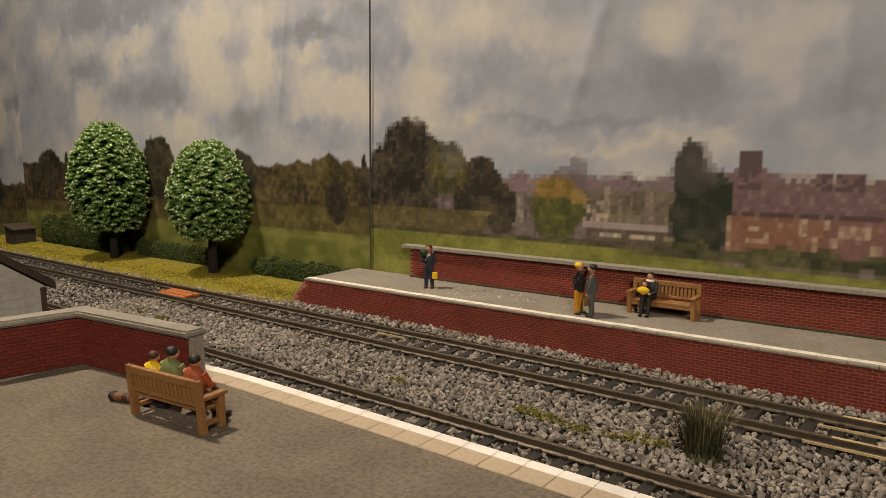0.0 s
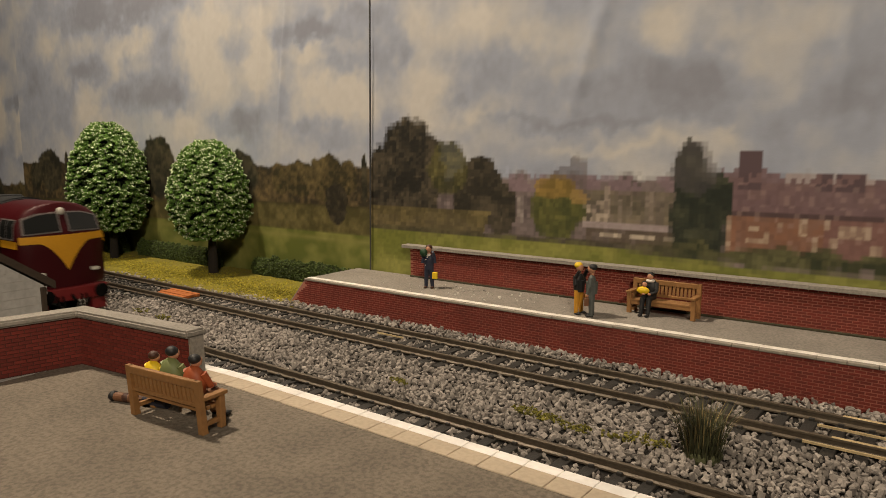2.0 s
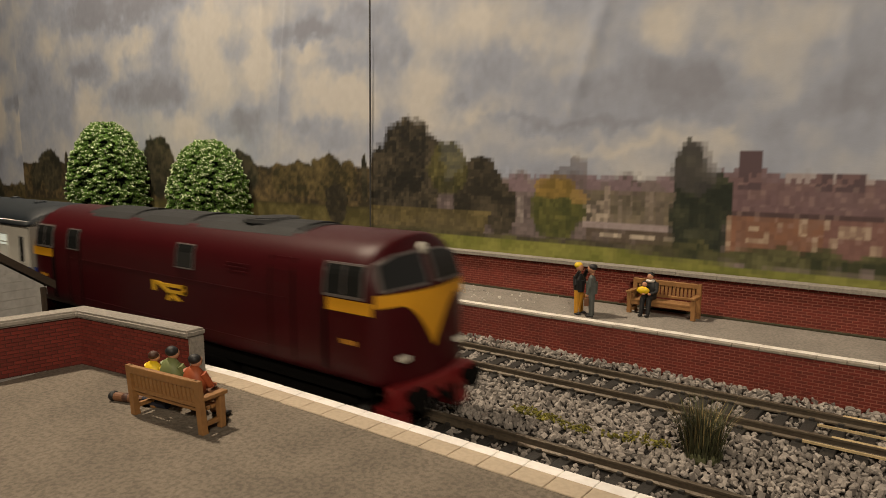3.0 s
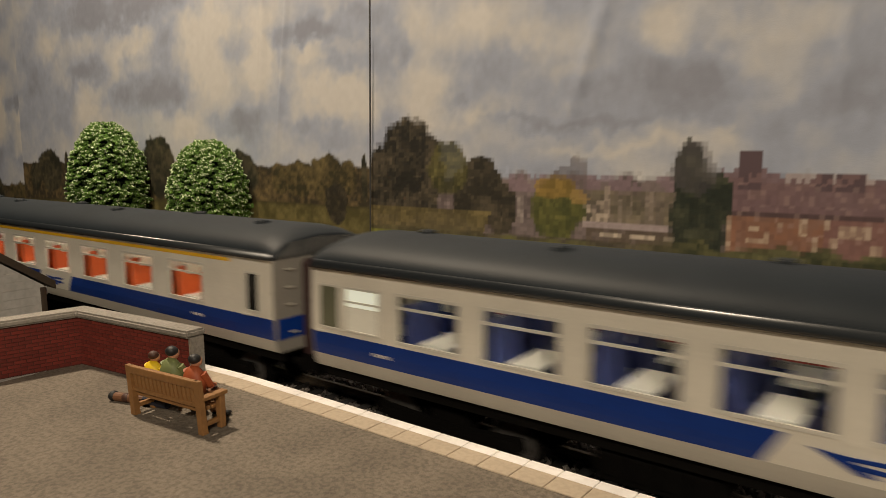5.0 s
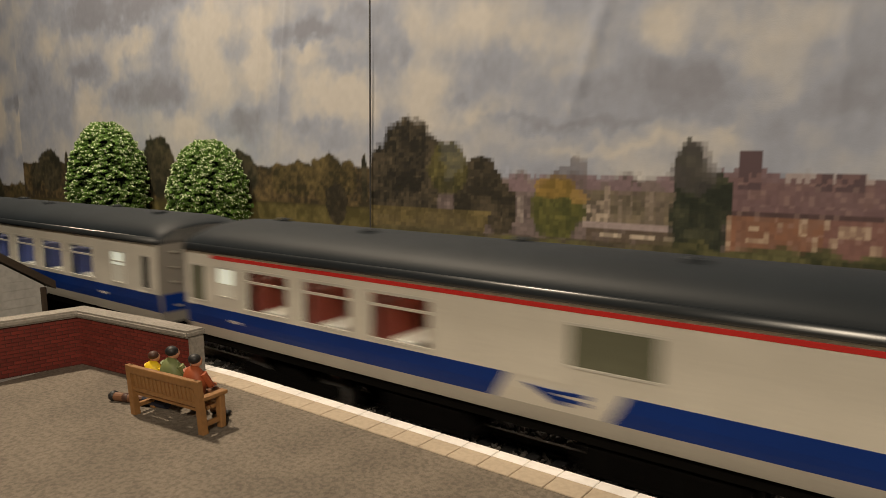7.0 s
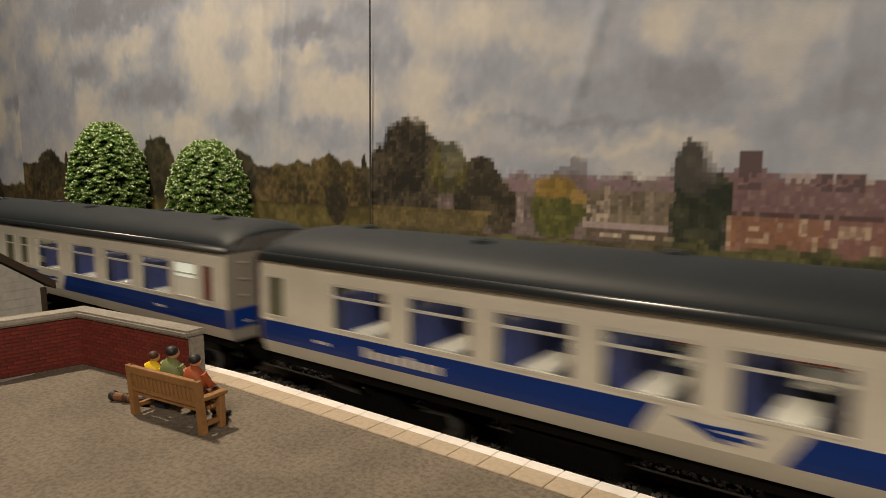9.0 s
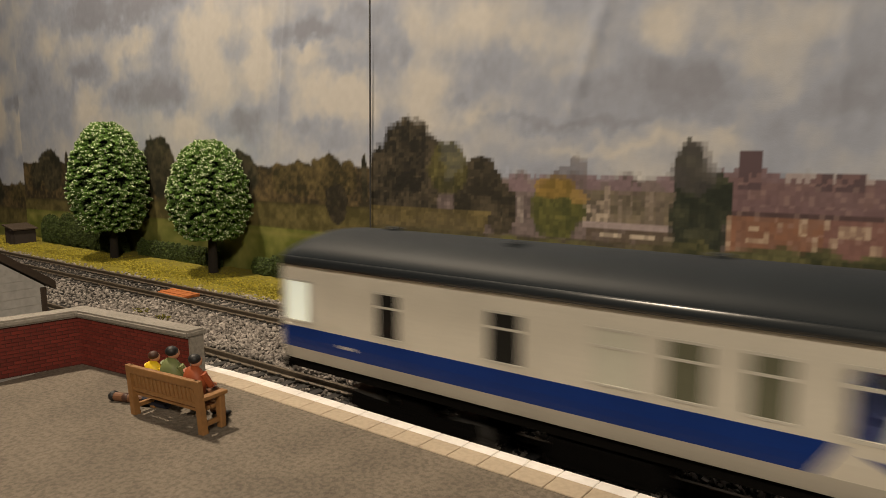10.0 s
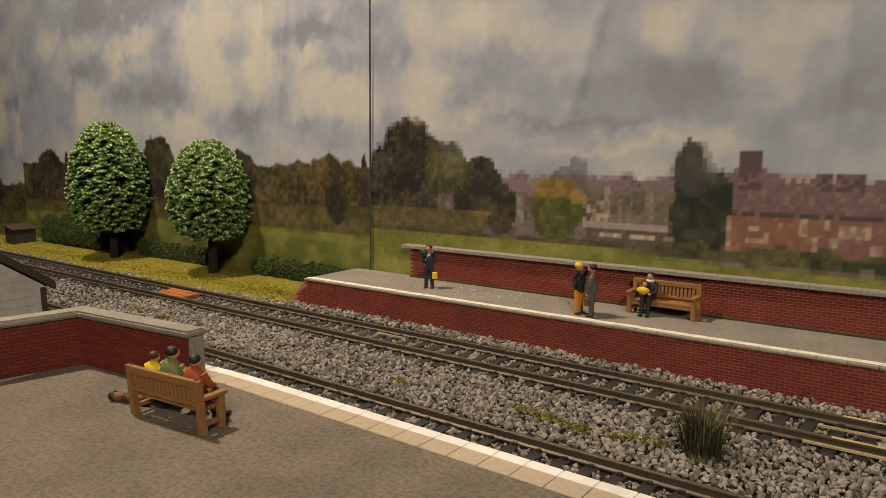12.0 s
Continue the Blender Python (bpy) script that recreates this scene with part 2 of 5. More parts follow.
def chips(rng, centres, sizes, base_v=ICO_V, base_f=ICO_F, rough=0.25, flat=0.7):
    """Angular chips at the given places: vertices and faces of all of them."""
    n = len(centres)
    v = base_v[None] * (1 + rng.uniform(-rough, rough, (n, len(base_v), 1)))
    v = v * (np.stack([rng.uniform(0.8, 1.4, n), rng.uniform(0.7, 1.1, n), rng.uniform(flat * 0.7, flat * 1.2, n)], 1)[:, None])
    v = np.einsum("nij,nvj->nvi", turned(rng, n), v) * np.asarray(sizes)[:, None, None] + np.asarray(centres)[:, None]
    f = base_f[None] + (np.arange(n) * len(base_v))[:, None, None]
    return v.reshape(-1, 3), f.reshape(-1, base_f.shape[1])


def clad(bm, rows, cols, point, thick, keep=None, slot=None):
    """A skin over a grid of parameters: point(r, c) gives a place, thick is its depth inwards by the skin's own normal."""
    grid = [[bm.verts.new(point(r, c)) for c in cols] for r in rows]
    fs = []
    for i in range(len(rows) - 1):
        for j in range(len(cols) - 1):
            if keep is None or keep((rows[i] + rows[i + 1]) / 2, (cols[j] + cols[j + 1]) / 2):
                f = bm.faces.new((grid[i][j], grid[i][j + 1], grid[i + 1][j + 1], grid[i + 1][j]))
                if slot:
                    f.material_index = slot((rows[i] + rows[i + 1]) / 2, (cols[j] + cols[j + 1]) / 2)
                fs.append(f)
    for v in [v for v in bm.verts if not v.link_faces]:
        bm.verts.remove(v)
    return fs


# ---- the room round the layout ----
def room():
    tagged(part("floor", cube(-3200, 3000, -2200, 900, -1010, -1000), M["plaster"]), "plain dull room floor below the layout", "floor", kind="structure")
    tagged(part("ceiling", cube(-3200, 3000, -2200, 900, 1500, 1510), M["plaster"]), "plain pale room ceiling", "ceiling", kind="structure")
    for name, b in (("wall_north", (-3200, 3000, 900, 920)), ("wall_south", (-3200, 3000, -2220, -2200)),
                    ("wall_west", (-3220, -3200, -2200, 900)), ("wall_east", (3000, 3020, -2200, 900))):
        tagged(part(name, cube(b[0], b[1], b[2], b[3], -1000, 1500), M["plaster"]), "plain pale plaster room wall", "wall", kind="structure")


# ---- the printed backdrop ----
def fractal(x, y, seed, octaves=4):
    """Smooth value noise on arrays, 0 to 1."""
    rng = np.random.default_rng(seed)
    table = rng.random((64, 64))
    out, amp, total = np.zeros_like(x), 1.0, 0.0
    for _ in range(octaves):
        xi, yi = np.floor(x).astype(int), np.floor(y).astype(int)
        u, v = x - xi, y - yi
        u, v = u * u * (3 - 2 * u), v * v * (3 - 2 * v)
        a, b = table[xi % 64, yi % 64], table[(xi + 1) % 64, yi % 64]
        c, d = table[xi % 64, (yi + 1) % 64], table[(xi + 1) % 64, (yi + 1) % 64]
        out += amp * ((a * (1 - u) + b * u) * (1 - v) + (c * (1 - u) + d * u) * v)
        total += amp
        amp *= 0.5
        x, y = x * 2.03 + 7.1, y * 2.03 + 3.7
    return out / total


def lerp(a, b, k):
    return a + (b - a) * np.clip(k, 0, 1)[..., None]


# printed clouds: place along and up the sheet, half width, half height, strength
GREY_BANKS = [(-508, 171, 92, 13, 1.1), (-625, 137, 41, 27, .35), (-540, 131, 33, 10, .7), (-432, 136, 28, 17, .7), (-453, 109, 78, 11, .8), (-355, 130, 19, 9, .55),
              (-361, 90, 28, 9, .6), (-305, 136, 25, 6, .8), (-268, 137, 24, 8, .8), (-269, 117, 20, 8, .7), (-316, 98, 7, 12, .4), (-290, 81, 27, 7, .5)]
GREY_SHEETS = [(-235, 128, 11, 16, .5), (-635, 89, 43, 13, .1), (-166, 104, 17, 11, .6), (-194, 97, 8, 3, .5), (-138, 84, 44, 3, .7), (-116, 110, 12, 11, .5),
               (-109, 93, 34, 10, .8), (-81, 112, 7, 12, .5), (-91, 101, 19, 6, .4), (-47, 85, 20, 6, .55), (-141, 105, 15, 13, .25)]
PALE_BANKS = [(-601, 160, 24, 17, .8), (-474, 149, 19, 11, .9), (-499, 135, 14, 15, .6), (-543, 109, 26, 14, .9), (-393, 144, 39, 20, .9), (-385, 113, 29, 19, .7),
              (-335, 126, 12, 23, 1.0), (-296, 125, 17, 6, .7), (-284, 101, 33, 15, .8), (-255, 98, 16, 14, .6), (-411, 89, 19, 9, .5)]
PALE_SHEETS = [(-218, 111, 17, 31, .8), (-188, 123, 18, 12, .6), (-154, 119, 16, 7, .45), (-99, 116, 11, 8, .6), (-57, 110, 16, 11, .5), (-182, 87, 12, 5, .6),
               (-83, 79, 7, 4, .6), (-138, 98, 8, 7, .3), (-115, 73, 35, 3, .5)]


def banks(x, z, rows):
    total = np.zeros_like(x)
    for cx, cz, rx, rz, a in rows:
        total += a * np.exp(-(((x - cx) / rx) ** 2 + ((z - cz) / rz) ** 2) ** 1.4)
    return total


def sky_print(x, z):
    """A heavy summer sky: grey-blue gaps, cream cloud banks with billowing edges, darker bellies."""
    wx = x + 22 * (fractal(x / 20 + 1.3, z / 15 + 4.1, 11, 5) - 0.5) + 9 * (fractal(x / 6, z / 6, 15, 3) - 0.5)
    wz = z + 16 * (fractal(x / 17 + 8.2, z / 13 + 2.2, 12, 5) - 0.5) + 7 * (fractal(x / 5, z / 5, 16, 3) - 0.5)
    n = fractal(x / 26 + 3.3, z / 18 + 1.7, 13, 6)
    v = 0.50 + 0.50 * (banks(wx, wz, PALE_BANKS) + banks(wx, wz, PALE_SHEETS)) - 0.46 * banks(wx, wz, GREY_BANKS) - 0.34 * banks(wx, wz, GREY_SHEETS)
    v = v + 0.75 * (n - 0.5) + 0.16 * (fractal(x / 4, z / 9, 14, 3) - 0.5)
    v = 0.5 + 1.25 * (v - 0.52)
    c = lerp(np.broadcast_to(np.array((0.208, 0.222, 0.270)), (*x.shape, 3)), np.array((0.268, 0.296, 0.368)), v / 0.34)
    c = lerp(c, np.array((0.352, 0.364, 0.394)), (v - 0.34) / 0.26)
    c = lerp(c, np.array((0.445, 0.432, 0.416)), (v - 0.60) / 0.34)
    return c * (0.95 + 0.10 * fractal(x / 3, z / 3, 17, 3))[..., None]


def crown(x, z, cx, cz, rx, rz, seed, rag=0.48):
    """Where a tree's ragged crown covers the sheet: 0 to 1."""
    r = np.sqrt(((x - cx) / rx) ** 2 + ((z - cz) / rz) ** 2) + rag * (fractal(x / 4.2, z / 4.2, seed, 4) - 0.5)
    return np.clip((1 - r) * 9, 0, 1)


def foliage_print(x, z, dark, light, seed, grain=2.6):
    n = fractal(x / grain, z / grain, seed, 3)
    m = fractal(x / 14, z / 11, seed + 50, 2)
    return lerp(np.broadcast_to(np.array(dark), (*x.shape, 3)), np.array(light), (n - 0.32) * 1.6 + (m - 0.5) * 1.2)


def block(x, z, x0, x1, z0, z1):
    return ((x > x0) & (x < x1) & (z > z0) & (z < z1)).astype(float)


def country_print(x, z, right):
    """Fields, hedges, trees and, on one sheet, a row of brick houses under the sky."""
    c = sky_print(x, z)
    if right:                          # coarse print: square dots
        D = 1.55
        x, z = np.floor(x / D) * D + D / 2, np.floor(z / D) * D + D / 2
        n = fractal(x / 5, z / 4, 31, 3)
        rough = fractal(x / 2.6, z / 3.4, 30, 2)
        dots = np.random.default_rng(3).random((800, 400))[np.floor(x / D).astype(int) % 800, np.floor(z / D).astype(int) % 400]
        # hazy far roofs and trees
        far = np.clip((np.where(x < -170, 58, 62.5) + 5 * (fractal(x / 4, x * 0, 32, 2) - 0.5) - z) / 2.2, 0, 1)
        c = lerp(c, foliage_print(x, z, (0.090, 0.072, 0.072), (0.205, 0.165, 0.160), 33, 3.4), far)
        c = lerp(c, np.array((0.175, 0.125, 0.145)), 0.75 * block(x, z, -168, -92, 55, 61.5) * (rough > 0.38))
        c = lerp(c, foliage_print(x, z, (0.085, 0.070, 0.068), (0.15, 0.12, 0.11), 71, 3), 0.6 * np.maximum(crown(x, z, -135, 61, 5, 9, 72), crown(x, z, -141, 59, 7, 6, 73)))
        # muddle of gardens, posts and sheds between the trees
        c = lerp(c, foliage_print(x, z, (0.070, 0.062, 0.040), (0.170, 0.145, 0.095), 74, 3.2), block(x, z, -132, -92, 43, 56) * (0.35 + 0.65 * n))
        for px_, pw, pz0, pz1, k in ((-121, 1.0, 45, 57, .8), (-116, .9, 44, 53, .6), (-111, 1.1, 46, 57, .5), (-104, 1.0, 45, 56, .5), (-126, 1.2, 43, 50, .7)):
            c = lerp(c, np.array((0.26, 0.215, 0.18)), k * block(x, z, px_ - pw, px_ + pw, pz0, pz1) * (0.4 + 0.6 * dots))
        c = lerp(c, np.array((0.34, 0.285, 0.23)), (0.4 + 0.5 * dots) * block(x, z, -131, -121, 44, 51) * (rough > 0.42))
        c = lerp(c, np.array((0.270, 0.225, 0.225)), 0.9 * block(x, z, -131, -93, 40.5, 43.6))
        c = lerp(c, np.array((0.085, 0.066, 0.052)), block(x, z, -130, -92, 34, 40.5) * (0.55 + 0.45 * (n > 0.42)))
        for wx, ww in ((-119.5, 4.5), (-106, 5.5), (-96, 2.4)):
            c = lerp(c, np.array((0.36, 0.31, 0.25)), (0.5 + 0.5 * dots) * block(x, z, wx - ww, wx + ww, 36.6, 38.9))
        # row of brick houses: purple tiled roof, chimneys, orange walls, pale windows
        roof_top = np.where(x < -58, 64.2, 62.3) + 1.6 * (dots - 0.5)
        c = lerp(c, np.array((0.128, 0.080, 0.088)), block(x, z, -77, 200, 49, 90) * (z < roof_top) * (0.80 + 0.2 * n))
        c = lerp(c, np.array((0.165, 0.108, 0.104)), 0.55 * block(x, z, -66, -30, 52, 61) * np.clip((n - 0.42) * 4, 0, 1))
        c = lerp(c, np.array((0.32, 0.285, 0.285)), 0.7 * block(x, z, -56, -30, 61.2, 62.9) * (dots > 0.35))
        for cx, w, top in ((-67.0, 4.0, 70.6), (-44, 2.2, 63.6), (-36.5, 3.2, 63.2), (-8, 4, 68), (22, 4, 69)):
            c = lerp(c, np.array((0.080, 0.054, 0.062)), block(x, z, cx - w, cx + w, 57.5, top))
            c = lerp(c, np.array((0.155, 0.098, 0.100)), 0.7 * block(x, z, cx - w, cx + w, 59, 64) * (dots > 0.4))
        c = lerp(c, np.array((0.185, 0.090, 0.056)), block(x, z, -74, 200, 33, 49.3) * (0.75 + 0.5 * (rough - 0.4)))
        c = lerp(c, np.array((0.145, 0.078, 0.076)), block(x, z, -44, 200, 33, 49) * 0.75)
        c = lerp(c, np.array((0.066, 0.042, 0.044)), block(x, z, -77, 200, 48.4, 50.0))
        for wx, wz, ww, wh in ((-65, 44.6, 2.2, 1.0), (-65.6, 39.0, 3.2, .9), (-50.2, 45, 1.5, 3.4), (-34, 44, 4.0, 1.9), (-43, 47, 1.0, 1.4), (-40, 41, 1.2, 1.6),
                               (-28, 39, 1.8, 1.6), (-57, 46, 1.0, .8), (-12, 44, 3, 2.5), (6, 44, 3, 2.5), (-46, 40, .9, 2.6), (-73.6, 42.4, 1.0, 7.5), (-61.5, 41, .8, 2.5)):
            c = lerp(c, np.array((0.35, 0.28, 0.21)), (0.30 + 0.6 * dots) * block(x, z, wx - ww, wx + ww, wz - wh, wz + wh))
        c = lerp(c, np.array((0.21, 0.15, 0.135)), 0.35 * (dots > 0.85) * block(x, z, -72, 200, 35, 61))
        # trees
        c = lerp(c, foliage_print(x, z, (0.018, 0.017, 0.014), (0.082, 0.068, 0.046), 36), np.maximum(crown(x, z, -225, 62, 24, 25.5, 37, .34), crown(x, z, -240, 57, 15, 18, 40, .34)))
        c = lerp(c, foliage_print(x, z, (0.022, 0.020, 0.015), (0.080, 0.066, 0.044), 41), np.maximum(crown(x, z, -184, 53, 15, 17, 41, .34), crown(x, z, -172, 47, 9, 13, 39)))
        c = lerp(c, foliage_print(x, z, (0.034, 0.034, 0.014), (0.120, 0.108, 0.040), 38), crown(x, z, -201, 64, 12, 13, 39, .3) * 0.9)
        c = lerp(c, np.array((0.27, 0.235, 0.215)), 0.7 * block(x, z, -163, -160, 40, 53) * (0.3 + 0.7 * dots))
        c = lerp(c, foliage_print(x, z, (0.048, 0.054, 0.018), (0.130, 0.122, 0.036), 44), crown(x, z, -143.5, 47, 13.5, 13, 45, .3))
        c = lerp(c, foliage_print(x, z, (0.150, 0.100, 0.028), (0.285, 0.185, 0.050), 42), 0.85 * crown(x, z, -145, 56.5, 9.5, 5.5, 43, .5))
        c = lerp(c, np.array((0.26, 0.17, 0.06)), 0.7 * crown(x, z, -133.5, 52.5, 4.5, 3.5, 76, .5))
        c = lerp(c, foliage_print(x, z, (0.016, 0.021, 0.015), (0.058, 0.062, 0.038), 46, 4), np.maximum(np.maximum(crown(x, z, -85, 46, 11.5, 21, 47, .40), crown(x, z, -78.5, 54, 6, 11, 79, .5)), crown(x, z, -88.5, 60, 6.5, 15, 48, .6)))
        c = lerp(c, foliage_print(x, z, (0.050, 0.044, 0.050), (0.105, 0.092, 0.094), 77, 4), 0.5 * crown(x, z, -87, 65, 9, 10, 48, .6))
        # fields and hedges
        hedge_top = 45 + 1.0 * (fractal(x / 9, x * 0, 34, 2) - 0.5)
        c = lerp(c, foliage_print(x, z, (0.070, 0.058, 0.026), (0.150, 0.118, 0.050), 35, 3.0), (z < hedge_top) * (x < -184 + 10 * n) * 0.92)
        c = lerp(c, foliage_print(x, z, (0.036, 0.034, 0.020), (0.09, 0.08, 0.04), 53, 3.0), np.clip((35.5 + 2 * (n - 0.5) - z) / 1.0, 0, 1) * (x < -92) * 0.85)
        edge = 32.6 + np.clip((x + 200) / 40, 0, 1) * 0.9 - np.clip((x + 140) / 70, 0, 1) * 3.0
        c = lerp(c, foliage_print(x, z, (0.115, 0.125, 0.026), (0.215, 0.212, 0.055), 49, 8), np.clip((edge + 1.2 * (n - 0.5) - z) / 0.8, 0, 1))
        bush = 37.0 + 7 * (fractal(x / 7, x * 0, 52, 2) - 0.5)
        c = lerp(c, foliage_print(x, z, (0.024, 0.029, 0.014), (0.095, 0.092, 0.042), 51, 3), np.clip((bush - z) / 1.5, 0, 1) * np.clip((x + 100 + 10 * n) / 22, 0, 1) * np.clip((z - 29.5 + 5 * (n - 0.5)) / 2, 0, 1))
        land = np.clip((fractal(x / 4, x * 0, 70, 2) * 8 + 60 - z) / 2, 0, 1)
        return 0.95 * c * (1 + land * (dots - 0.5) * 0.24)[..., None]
    # the other sheet is a finer print
    band = 65 + 5 * (fractal(x / 6, x * 0, 61, 3) - 0.5)
    c = lerp(c, foliage_print(x, z, (0.030, 0.025, 0.016), (0.120, 0.088, 0.042), 62, 2.6), np.clip((band - z) / 1.2, 0, 1))
    for k, (cx, cz, rx, rz) in enumerate(((-284, 57, 15, 14), (-255.8, 58, 2.2, 14), (-306, 57, 14, 10.5), (-322, 56, 8, 9), (-450, 62, 22, 22), (-362, 58, 20, 16), (-489, 66, 14, 20), (-613, 58, 22, 18),
                                          (-583, 60, 4, 15), (-572, 59, 3.4, 14), (-268, 58, 7, 10), (-640, 54, 12, 12))):
        warm = k in (0, 2, 3, 10)
        c = lerp(c, foliage_print(x, z, (0.030, 0.026, 0.014) if warm else (0.018, 0.018, 0.012), (0.120, 0.092, 0.040) if warm else (0.070, 0.060, 0.036), 63 + k), crown(x, z, cx, cz, rx, rz, 80 + k, .36))
    hedge_top = 43.7 - np.clip((-350 - x) / 300, 0, 1) * 10
    c = lerp(c, foliage_print(x, z, (0.052, 0.046, 0.018), (0.118, 0.100, 0.040), 95, 3.5), np.clip((hedge_top - z) / 0.8, 0, 1))
    c = lerp(c, np.array((0.028, 0.024, 0.014)), 0.5 * np.clip(1 - abs(z - hedge_top + 1) / 1.5, 0, 1))
    c = lerp(c, foliage_print(x, z, (0.020, 0.018, 0.013), (0.060, 0.050, 0.032), 96), crown(x, z, -277, 45, 9, 12, 97))
    grass_top = 28.6 - np.clip((-350 - x) / 300, 0, 1) * 4
    c = lerp(c, foliage_print(x, z, (0.085, 0.100, 0.022), (0.190, 0.190, 0.055), 98, 9), np.clip((grass_top - z) / 1.0, 0, 1))
    c = lerp(c, foliage_print(x, z, (0.17, 0.16, 0.05), (0.235, 0.215, 0.075), 99, 6), 0.5 * np.clip(1 - abs(z - grass_top + 4) / 2.5, 0, 1))
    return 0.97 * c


def print_sheet(name, label, x0, x1, z0, z1, at, right, step=0.85, shift=0.0, lean=0.0, drop=0.0):
    """A flat printed paper sheet with slight cockles; its picture is stored on its points."""
    nx, nz = int((x1 - x0) / step) + 1, int((z1 - z0) / step) + 1
    gx, gz = np.meshgrid(np.linspace(x0, x1, nx), np.linspace(z0, z1, nz))
    c = country_print(gx + shift, gz + drop, right)
    swell = 0.5 * fractal(gx / 30, gz / 90, 5, 2) + (0.25 * fractal(gx / 7, gz / 9, 6, 2) * np.clip((gz - 60) / 40, 0, 1))
    for cx, lean, wide, deep in ((-335, 0.10, 3.0, 1.1), (-318, 0.16, 2.0, 0.8), (-352, 0.05, 5.0, 0.9), (-560, -0.05, 5.0, 0.3), (-130, 0.35, 4.0, 0.7), (-104, -0.2, 3.0, 0.6), (-180, 0.1, 6.0, 0.6), (-40, 0.05, 3.0, 0.5)):
        line = gx - cx - lean * (gz - 110)
        swell = swell - deep * np.exp(-(line / wide) ** 2) * np.clip((gz - 66) / 30, 0, 1)
    gx = gx + lean * (gz - 70) * np.clip((x0 + 60 - gx) / 60, 0, 1)      # a leaning cut edge
    pts = np.stack([gx, at + swell, gz], -1)
    ids = np.arange(nx * nz).reshape(nz, nx)
    quads = np.stack([ids[:-1, :-1], ids[:-1, 1:], ids[1:, 1:], ids[1:, :-1]], -1).reshape(-1, 4)
    me = bpy.data.meshes.new(name)
    me.from_pydata((pts.reshape(-1, 3) * MM).tolist(), [], quads.tolist())
    col = me.color_attributes.new("print", "FLOAT_COLOR", "POINT")
    col.data.foreach_set("color", np.concatenate([c.reshape(-1, 3), np.ones((nx * nz, 1))], 1).astype(np.float32).ravel())
    me.materials.append(PRINT)
    me.polygons.foreach_set("use_smooth", [True] * len(me.polygons))
    ob = new(name, me)
    return tagged(ob, label, "backdrop", kind="structure")


def print_material():
    m = bpy.data.materials.new("printed_paper")
    m.use_nodes = True
    n, l = m.node_tree.nodes, m.node_tree.links
    a = n.new("ShaderNodeVertexColor")
    a.layer_name = "print"
    p = n["Principled BSDF"]
    gain = n.new("ShaderNodeMix")
    gain.data_type, gain.blend_type = "RGBA", "MULTIPLY"
    gain.inputs[0].default_value = 1.0
    gain.inputs[7].default_value = (1.42, 1.42, 1.42, 1)
    l.new(a.outputs["Color"], gain.inputs[6])
    l.new(gain.outputs[2], p.inputs["Base Color"])
    p.inputs["Roughness"].default_value = 0.5
    t = n.new("ShaderNodeTexNoise")
    t.inputs["Scale"].default_value = 260
    b = n.new("ShaderNodeBump")
    b.inputs["Strength"].default_value, b.inputs["Distance"].default_value = 0.04, 0.001
    l.new(t.outputs["Fac"], b.inputs["Height"])
    l.new(b.outputs[0], p.inputs["Normal"])
    return m


PRINT = print_material()


def backdrop():
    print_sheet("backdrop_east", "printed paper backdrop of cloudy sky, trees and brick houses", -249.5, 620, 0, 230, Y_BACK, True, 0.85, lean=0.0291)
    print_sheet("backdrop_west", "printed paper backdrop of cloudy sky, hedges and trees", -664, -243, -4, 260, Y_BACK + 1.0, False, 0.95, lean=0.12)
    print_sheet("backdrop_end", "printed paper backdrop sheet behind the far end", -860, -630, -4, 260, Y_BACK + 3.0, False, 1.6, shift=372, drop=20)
    bm = bmesh.new()
    rod(bm, (-251.3, Y_BACK - 0.7, 8), (-246, Y_BACK - 0.7, 190), 0.42, seg=8)
    tagged(part("backdrop_joint", bm, M["joint"]), "thin dark joint strip between two backdrop sheets", "strip", kind="structure")


# ---- ground, ballast and tracks ----
def ground():
    bm = bmesh.new()
    n = 60
    rows = [[bm.verts.new((-2900 + 5600 * i / n, y, -6.0)) for i in range(n + 1)] for y in (-420, 0, 100, 180, 262)]
    for a, b in zip(rows, rows[1:]):
        for i in range(n):
            bm.faces.new((a[i], a[i + 1], b[i + 1], b[i]))
    bmesh.ops.solidify(bm, geom=bm.faces[:], thickness=12)
    tagged(part("ground", bm, M["board"]), "brown baseboard of the model railway", "baseboard", kind="structure")
    # bed coloured near-black, so that gaps between the chips look shaded
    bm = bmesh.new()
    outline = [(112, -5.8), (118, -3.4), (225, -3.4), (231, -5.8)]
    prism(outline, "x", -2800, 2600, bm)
    tagged(part("trackbed", bm, M["bed_shade"]), "trackbed coloured near-black for the shade between ballast chips", "trackbed", kind="structure")


